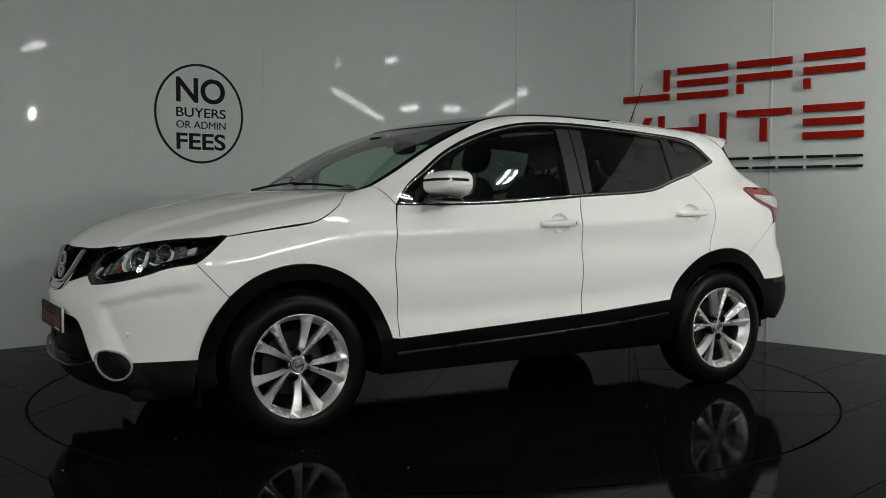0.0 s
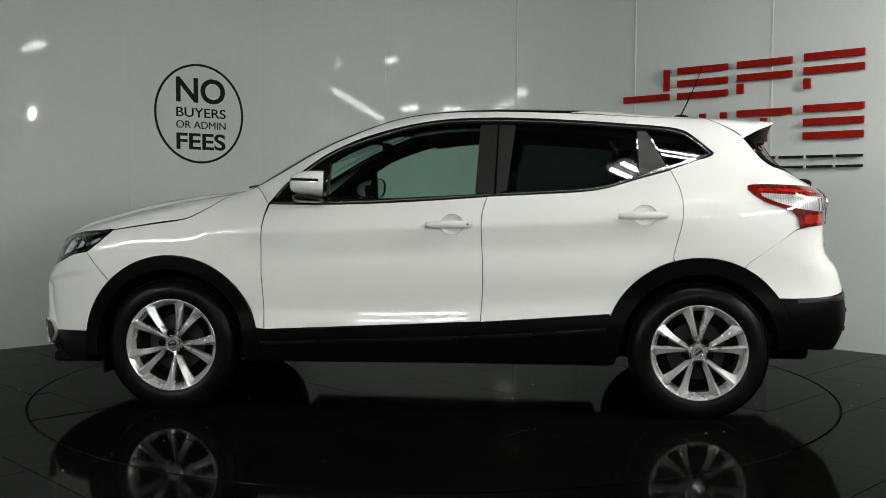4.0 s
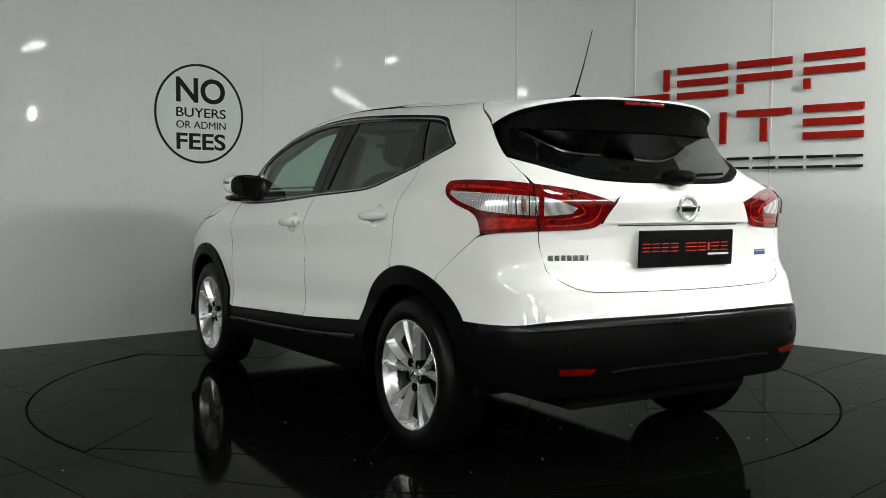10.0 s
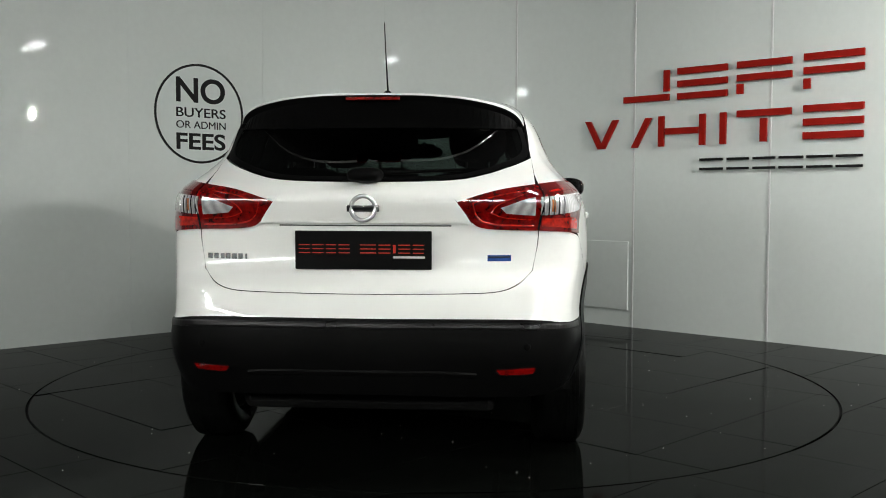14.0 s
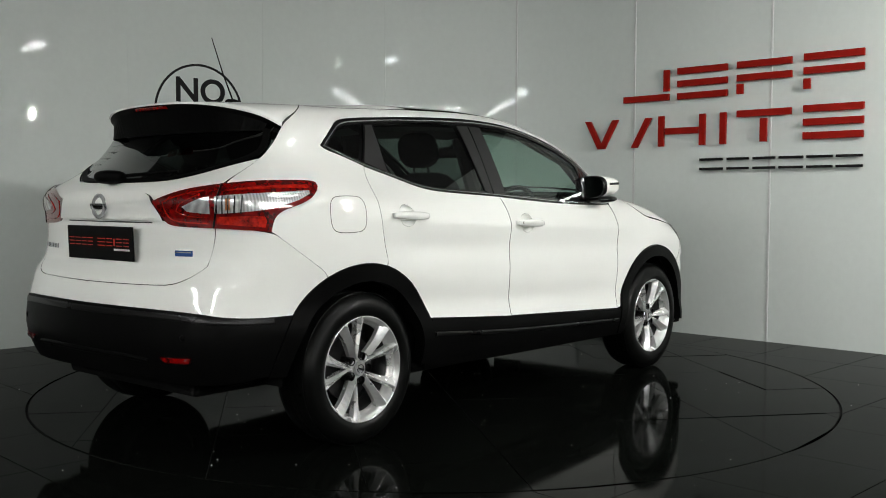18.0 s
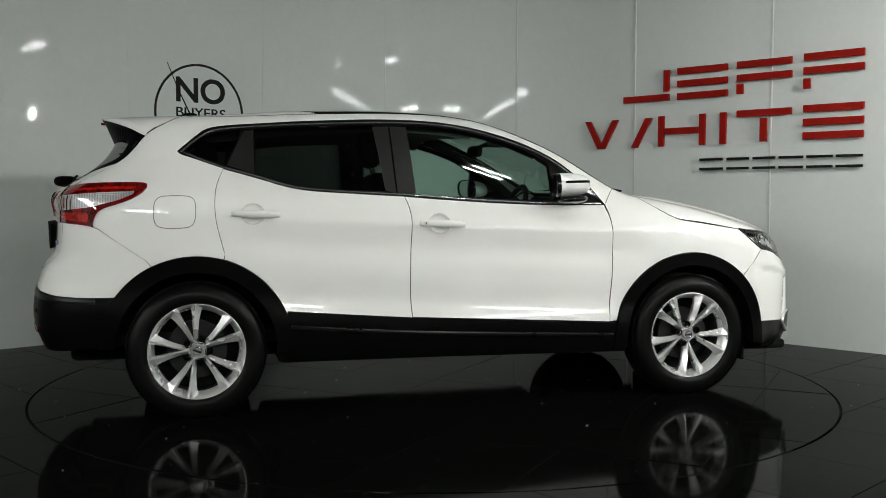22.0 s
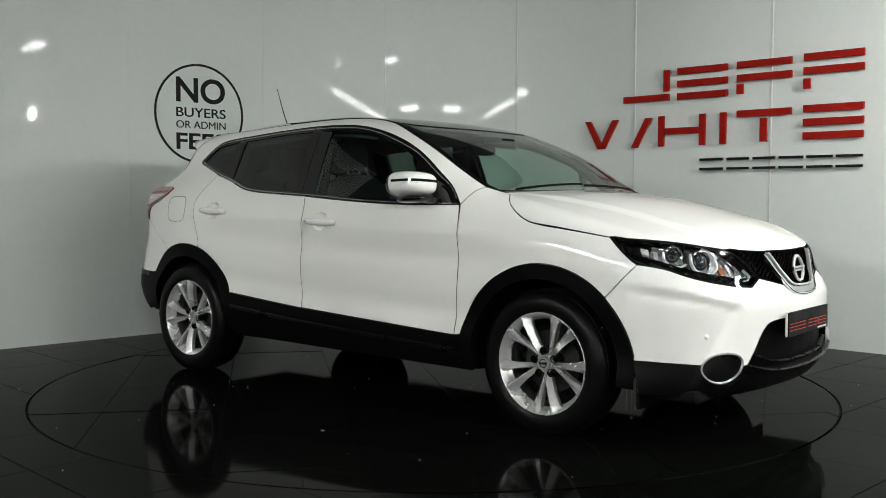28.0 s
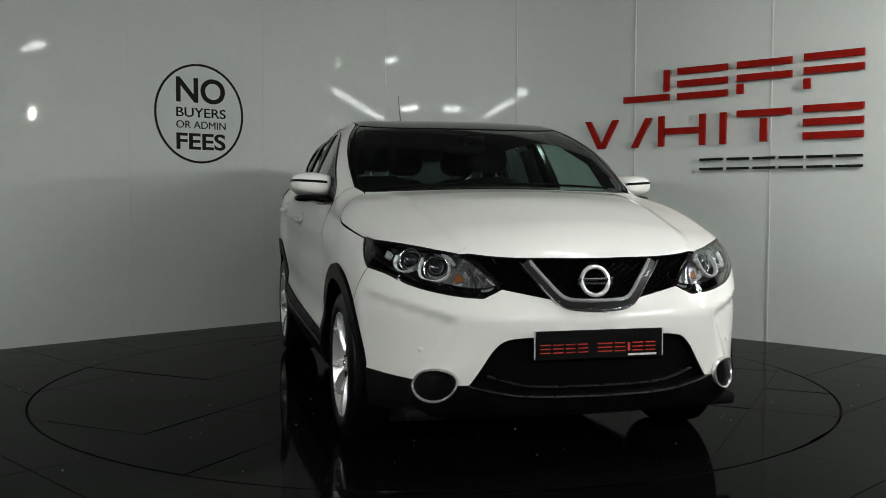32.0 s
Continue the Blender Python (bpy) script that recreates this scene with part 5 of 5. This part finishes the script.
box(bm, (0.62, -0.60, 1.02), (0.72, -0.15, 1.10), None, 0.03)
part("binnacle", bm, TRIM, car)


def seat(x, y, width=0.50):
    se = part("seat", blob(bmesh.new(), (x - 0.26, y - width / 2, 0.52), (x + 0.28, y + width / 2, 0.72), None, 4.0, 20, 12), CLOTH, car, "black cloth seat", True)
    back = pose(x - 0.24, y, 0.64, 0, -14, 0)
    part("backrest", blob(bmesh.new(), (-0.08, -width / 2, 0.0), (0.08, width / 2, 0.60), back, 3.5, 20, 14), CLOTH, se, "", True)
    part("headrest", blob(bmesh.new(), (-0.05, -0.13, 0.63), (0.05, 0.13, 0.82), back, 3.0, 16, 12), CLOTH, se, "", True)
    bm = bmesh.new()
    for d in (-0.05, 0.05):
        tube(bm, [back @ Vector((0, d, 0.55)), back @ Vector((0, d, 0.70))], 0.007, 6)
    part("headrest_post", bm, DULLCHROME, se)


seat(0.02, 0.36)
seat(0.02, -0.36)
seat(-0.85, 0.40, 0.46)
seat(-0.85, -0.40, 0.46)
seat(-0.86, 0.0, 0.34)
wheel_m = pose(0.44, -0.37, 1.0, 0, -66, 0)
sw = part("steering_wheel", lathe(bmesh.new(), [(0.168 + 0.015 * math.cos(a), 0.015 * math.sin(a)) for a in np.linspace(0, 2 * math.pi, 11)[:-1]], 40, wheel_m, True), TRIM, car, "", True)
bm = bmesh.new()
box(bm, (-0.16, -0.02, -0.012), (0.0, 0.02, 0.012), wheel_m, 0.004)
box(bm, (-0.03, -0.165, -0.012), (0.03, 0.165, 0.012), wheel_m, 0.004)
blob(bm, (-0.07, -0.07, -0.03), (0.07, 0.07, 0.03), wheel_m)
part("steering_spokes", bm, TRIM, sw)
rv = part("rear_view_mirror", blob(bmesh.new(), (0.30, -0.12, 1.335), (0.35, 0.12, 1.405), None, 3.5), TRIM, car, "", True)
part("mirror_stalk", tube(bmesh.new(), [(0.34, 0, 1.39), (0.42, 0, 1.43)], 0.012, 8), TRIM, rv)
part("sensor_pod", box(bmesh.new(), (0.38, -0.06, 1.40), (0.52, 0.06, 1.425), pose(0, 0, 0), 0.01), TRIM, rv)
for s in (1, -1):
    bm = bmesh.new()
    tube(bm, [(-0.31, 0.73 * s, 1.0), (-0.33, 0.60 * s, 1.40)], 0.045, 8)
    part("inner_pillar", bm, TRIM, car)
    bm = bmesh.new()
    tube(bm, [(-1.10, 0.66 * s, 1.05), (-1.08, 0.545 * s, 1.40)], 0.055, 8)
    part("inner_pillar", bm, TRIM, car)
    bm = bmesh.new()
    tube(bm, [(0.84, 0.72 * s, 1.06), (0.54, 0.68 * s, 1.30), (0.15, 0.575 * s, 1.47)], 0.028, 8)
    part("inner_pillar", bm, TRIM, car)


# ---------------------------------------------------------------- signs on the wall
def lettering(name, text, width, height, thick=0.004, bold=0.0):
    cu = bpy.data.curves.new(name, "FONT")
    cu.body, cu.extrude, cu.offset = text, thick / 2, bold
    ob = bpy.data.objects.new(name, cu)
    scene.collection.objects.link(ob)
    bpy.context.view_layer.update()
    me = bpy.data.meshes.new_from_object(ob.evaluated_get(bpy.context.evaluated_depsgraph_get()))
    bpy.data.objects.remove(ob)
    v = np.array([tuple(q.co) for q in me.vertices])
    lo, hi = v.min(0), v.max(0)
    for q in me.vertices:
        q.co = ((q.co.x - lo[0]) / (hi[0] - lo[0]) * width, (q.co.y - lo[1]) / (hi[1] - lo[1]) * height, (q.co.z - lo[2]) / (hi[2] - lo[2]) * thick)
    me.materials.clear()
    me.materials.append(INK)
    return me


PANEL_NO = wall_frame(CORNERS[2], CORNERS[3])
UPRIGHT = Matrix(((1, 0, 0, 0), (0, 0, -1, 0), (0, 1, 0, 0), (0, 0, 0, 1)))
sign = tagged(new("round_sign"), "black ring sign reading NO BUYERS OR ADMIN FEES", "sign")
part("ring", lathe(bmesh.new(), [(0.386, 0.0), (0.386, 0.004), (0.405, 0.004), (0.405, 0.0)], 96, PANEL_NO @ Matrix.Translation((0.616, -0.0005, 1.772)) @ UPRIGHT, True), INK, sign, "black ring")
for text, z0, h, w, bold in (("NO", 1.858, 0.205, 0.446, 0.022), ("BUYERS", 1.742, 0.077, 0.450, 0.010), ("OR ADMIN", 1.651, 0.060, 0.450, 0.0), ("FEES", 1.478, 0.136, 0.446, 0.022)):
    ob = new("line_of_letters", lettering("letters", text, w, h, 0.004, bold))
    ob.parent = sign
    ob.matrix_local = PANEL_NO @ Matrix.Translation((0.402, -0.0005, z0)) @ UPRIGHT

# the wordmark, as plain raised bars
hatch_m = Matrix.Translation((1.315, 2.74, 0)) @ pose(0, 0, 0, 0, 0, -43.8)
hatch = tagged(new("wall_hatch"), "pale grey flush access hatch low on the wall", "hatch")
hp = part("cover", box(bmesh.new(), (-0.05, -0.012, 0.145), (0.445, 0.0, 0.728), None, 0.003), WALL, hatch)
hp.matrix_local = hatch_m
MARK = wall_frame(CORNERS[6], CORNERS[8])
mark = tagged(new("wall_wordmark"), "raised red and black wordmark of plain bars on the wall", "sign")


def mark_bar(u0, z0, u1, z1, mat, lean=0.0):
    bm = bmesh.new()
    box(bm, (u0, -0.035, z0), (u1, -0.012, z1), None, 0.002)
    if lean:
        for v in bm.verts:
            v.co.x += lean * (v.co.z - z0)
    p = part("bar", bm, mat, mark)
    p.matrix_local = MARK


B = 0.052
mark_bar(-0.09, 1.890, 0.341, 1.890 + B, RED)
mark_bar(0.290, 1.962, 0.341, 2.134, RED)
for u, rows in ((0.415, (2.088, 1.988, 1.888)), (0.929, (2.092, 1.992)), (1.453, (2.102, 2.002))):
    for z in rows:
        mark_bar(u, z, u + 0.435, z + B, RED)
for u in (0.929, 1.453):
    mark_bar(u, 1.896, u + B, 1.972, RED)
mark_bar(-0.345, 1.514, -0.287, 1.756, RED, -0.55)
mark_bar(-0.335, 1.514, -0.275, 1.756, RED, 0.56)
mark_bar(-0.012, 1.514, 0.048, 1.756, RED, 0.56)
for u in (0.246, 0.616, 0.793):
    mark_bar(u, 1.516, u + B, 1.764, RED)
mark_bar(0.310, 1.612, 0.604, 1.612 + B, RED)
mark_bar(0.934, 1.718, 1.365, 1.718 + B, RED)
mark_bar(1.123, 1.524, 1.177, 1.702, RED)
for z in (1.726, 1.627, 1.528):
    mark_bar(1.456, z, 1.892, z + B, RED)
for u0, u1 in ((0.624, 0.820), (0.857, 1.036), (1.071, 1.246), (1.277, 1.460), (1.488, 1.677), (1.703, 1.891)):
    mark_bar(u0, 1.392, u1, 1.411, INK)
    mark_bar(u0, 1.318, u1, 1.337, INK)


# ---------------------------------------------------------------- tiles
def clip(poly, a, b, c):
    """Keeps the part of an outline where a x + b y <= c."""
    out = []
    for p, q in zip(poly, poly[1:] + poly[:1]):
        dp, dq = a * p[0] + b * p[1] - c, a * q[0] + b * q[1] - c
        if dp <= 0:
            out.append(p)
        if (dp < 0) != (dq < 0) and dp != dq:
            t = dp / (dp - dq)
            out.append((p[0] + (q[0] - p[0]) * t, p[1] + (q[1] - p[1]) * t))
    return out


def tile_mesh(poly, bevel=0.0015):
    bm = bmesh.new()
    cx, cy = sum(p[0] for p in poly) / len(poly), sum(p[1] for p in poly) / len(poly)
    low = [bm.verts.new((x, y, -0.010)) for x, y in poly]
    mid = [bm.verts.new((x, y, -bevel)) for x, y in poly]
    top = []
    for x, y in poly:
        d = math.hypot(cx - x, cy - y)
        top.append(bm.verts.new((x + (cx - x) / d * bevel, y + (cy - y) / d * bevel, 0)))
    n = len(poly)
    for i in range(n):
        j = (i + 1) % n
        bm.faces.new((low[i], low[j], mid[j], mid[i]))
        bm.faces.new((mid[i], mid[j], top[j], top[i]))
    bm.faces.new(top)
    return bm


PITCH, HALF = 0.605, 0.3017
rnd = random.Random(4)
ta = radians(34.5)
for i in range(-4, 4):
    for j in range(-4, 4):
        cx, cy = (i + 0.5) * PITCH, (j + 0.5) * PITCH
        poly = [(cx - HALF, cy - HALF), (cx + HALF, cy - HALF), (cx + HALF, cy + HALF), (cx - HALF, cy + HALF)]
        if max(math.hypot(*p) for p in poly) > TABLE_R:
            for k in range(96):
                a = 2 * math.pi * k / 96
                poly = clip(poly, math.cos(a), math.sin(a), TABLE_R - 0.004)
                if len(poly) < 3:
                    break
        if len(poly) < 3:
            continue
        t = part("tile", tile_mesh(poly), TILE, turntable)
        t.matrix_local = pose(0, 0, rnd.uniform(-0.0004, 0.0004), rnd.uniform(-0.05, 0.05), rnd.uniform(-0.05, 0.05), 34.5)

paving = tagged(new("floor_tiles"), "polished black floor tiles round the turntable", "floor", kind="structure")
oa = radians(44.4)
ca, sa = math.cos(oa), math.sin(oa)
HOLE = TABLE_R + 0.009
whole = mesh_of("tile", tile_mesh([(-HALF, -HALF), (HALF, -HALF), (HALF, HALF), (-HALF, HALF)]), TILE)
for i in range(-14, 15):
    for j in range(-14, 15):
        # tile centre in the grid turned by the floor's angle
        gx, gy = -0.09 + (i + 0.5) * 0.607, -0.278 + (j + 0.5) * 0.607
        wx, wy = gx * ca - gy * sa, gx * sa + gy * ca
        if wy > 3.6 or wy < -7.4 or abs(wx) > 5.2:
            continue
        if (wx - 0.0) * 0.69 + (wy - 4.05) * 0.72 > 0.25 or -(wx) * 0.68 + (wy - 4.05) * 0.73 > 0.25:
            continue
        corners = [(gx + u * HALF, gy + v * HALF) for u, v in ((-1, -1), (1, -1), (1, 1), (-1, 1))]
        near = min(math.hypot(*p) for p in corners)
        far = max(math.hypot(*p) for p in corners)
        if far < HOLE:
            continue
        if near > HOLE + 0.16:
            t = new("tile", whole)
            t.parent = paving
            t.matrix_local = pose(wx, wy, rnd.uniform(-0.0003, 0.0003), rnd.uniform(-0.04, 0.04), rnd.uniform(-0.04, 0.04), 44.4)
            continue
        # a tile cut by the turntable's round edge
        ring = []
        m = 24
        for e in range(4):
            p, q = corners[e], corners[(e + 1) % 4]
            ring += [(p[0] + (q[0] - p[0]) * k / m, p[1] + (q[1] - p[1]) * k / m) for k in range(m)]
        keep = [math.hypot(*p) >= HOLE for p in ring]
        if all(keep):
            t = new("tile", whole)
            t.parent = paving
            t.matrix_local = pose(wx, wy, 0, 0, 0, 44.4)
            continue
        if not any(keep):
            continue
        start = next(k for k in range(len(ring)) if keep[k] and not keep[k - 1])
        out = []
        for k in range(len(ring)):
            p = ring[(start + k) % len(ring)]
            if keep[(start + k) % len(ring)]:
                out.append(p)
        a0, a1 = math.atan2(out[-1][1], out[-1][0]), math.atan2(out[0][1], out[0][0])
        d = (a1 - a0 + math.pi) % (2 * math.pi) - math.pi
        out += [(HOLE * math.cos(a0 + d * k / 12), HOLE * math.sin(a0 + d * k / 12)) for k in range(13)]
        bm = bmesh.new()
        low = [bm.verts.new((x, y, -0.010)) for x, y in out]
        top = [bm.verts.new((x, y, 0)) for x, y in out]
        for k in range(len(out)):
            q = (k + 1) % len(out)
            bm.faces.new((low[k], low[q], top[q], top[k]))
        bmesh.ops.triangulate(bm, faces=[bm.faces.new(top)])
        bmesh.ops.recalc_face_normals(bm, faces=bm.faces)
        t = part("tile", bm, TILE, paving)
        t.matrix_local = pose(0, 0, 0, 0, 0, 44.4)
edge = part("turntable_gap", lathe(bmesh.new(), [(TABLE_R - 0.001, -0.06), (TABLE_R - 0.001, -0.055), (HOLE + 0.02, -0.055), (HOLE + 0.02, -0.06)], 96, closed=True), GROUT)
tagged(edge, "dark gap ring round the turntable", "floor", kind="structure")

# flecks of dust on the floor
for name, owner, count, r0, r1 in (("dust_flecks", turntable, 150, 0.1, 2.2), ("floor_dust", None, 170, 2.3, 4.2)):
    bm = bmesh.new()
    for _ in range(count):
        a, r = rnd.uniform(0, 2 * math.pi), math.sqrt(rnd.uniform(r0 * r0, r1 * r1))
        if not owner and (math.sin(a) > 0.35 or r * math.cos(a) < -3):
            continue
        s = rnd.choice((0.001, 0.0012, 0.0015, 0.002, 0.0026))
        bmesh.ops.create_icosphere(bm, subdivisions=1, radius=s, matrix=pose(r * math.cos(a), r * math.sin(a), s * 0.6))
    ob = part(name, bm, DUST, owner)
    if owner:
        tagged(ob, "pale specks of dust on the turning tiles", kind="stuff")
    else:
        tagged(ob, "pale specks of dust on the black floor", "dust", kind="stuff")


# ---------------------------------------------------------------- the turntable and the car turn
def motions():
    rows, table = [], []
    for k in range(33):
        a = 135.89 - 8.9468 * k
        c, s = math.cos(radians(a)), math.sin(radians(a))
        x, y = -0.1120, -0.0289
        table.append((float(k), pose(0, 0, 0, 0, 0, a)))
        rows.append((float(k), pose(c * x - s * y, s * x + c * y, 0, 0, 0, a + 74.692)))
    walk(turntable, table)
    walk(car, rows)


motions()
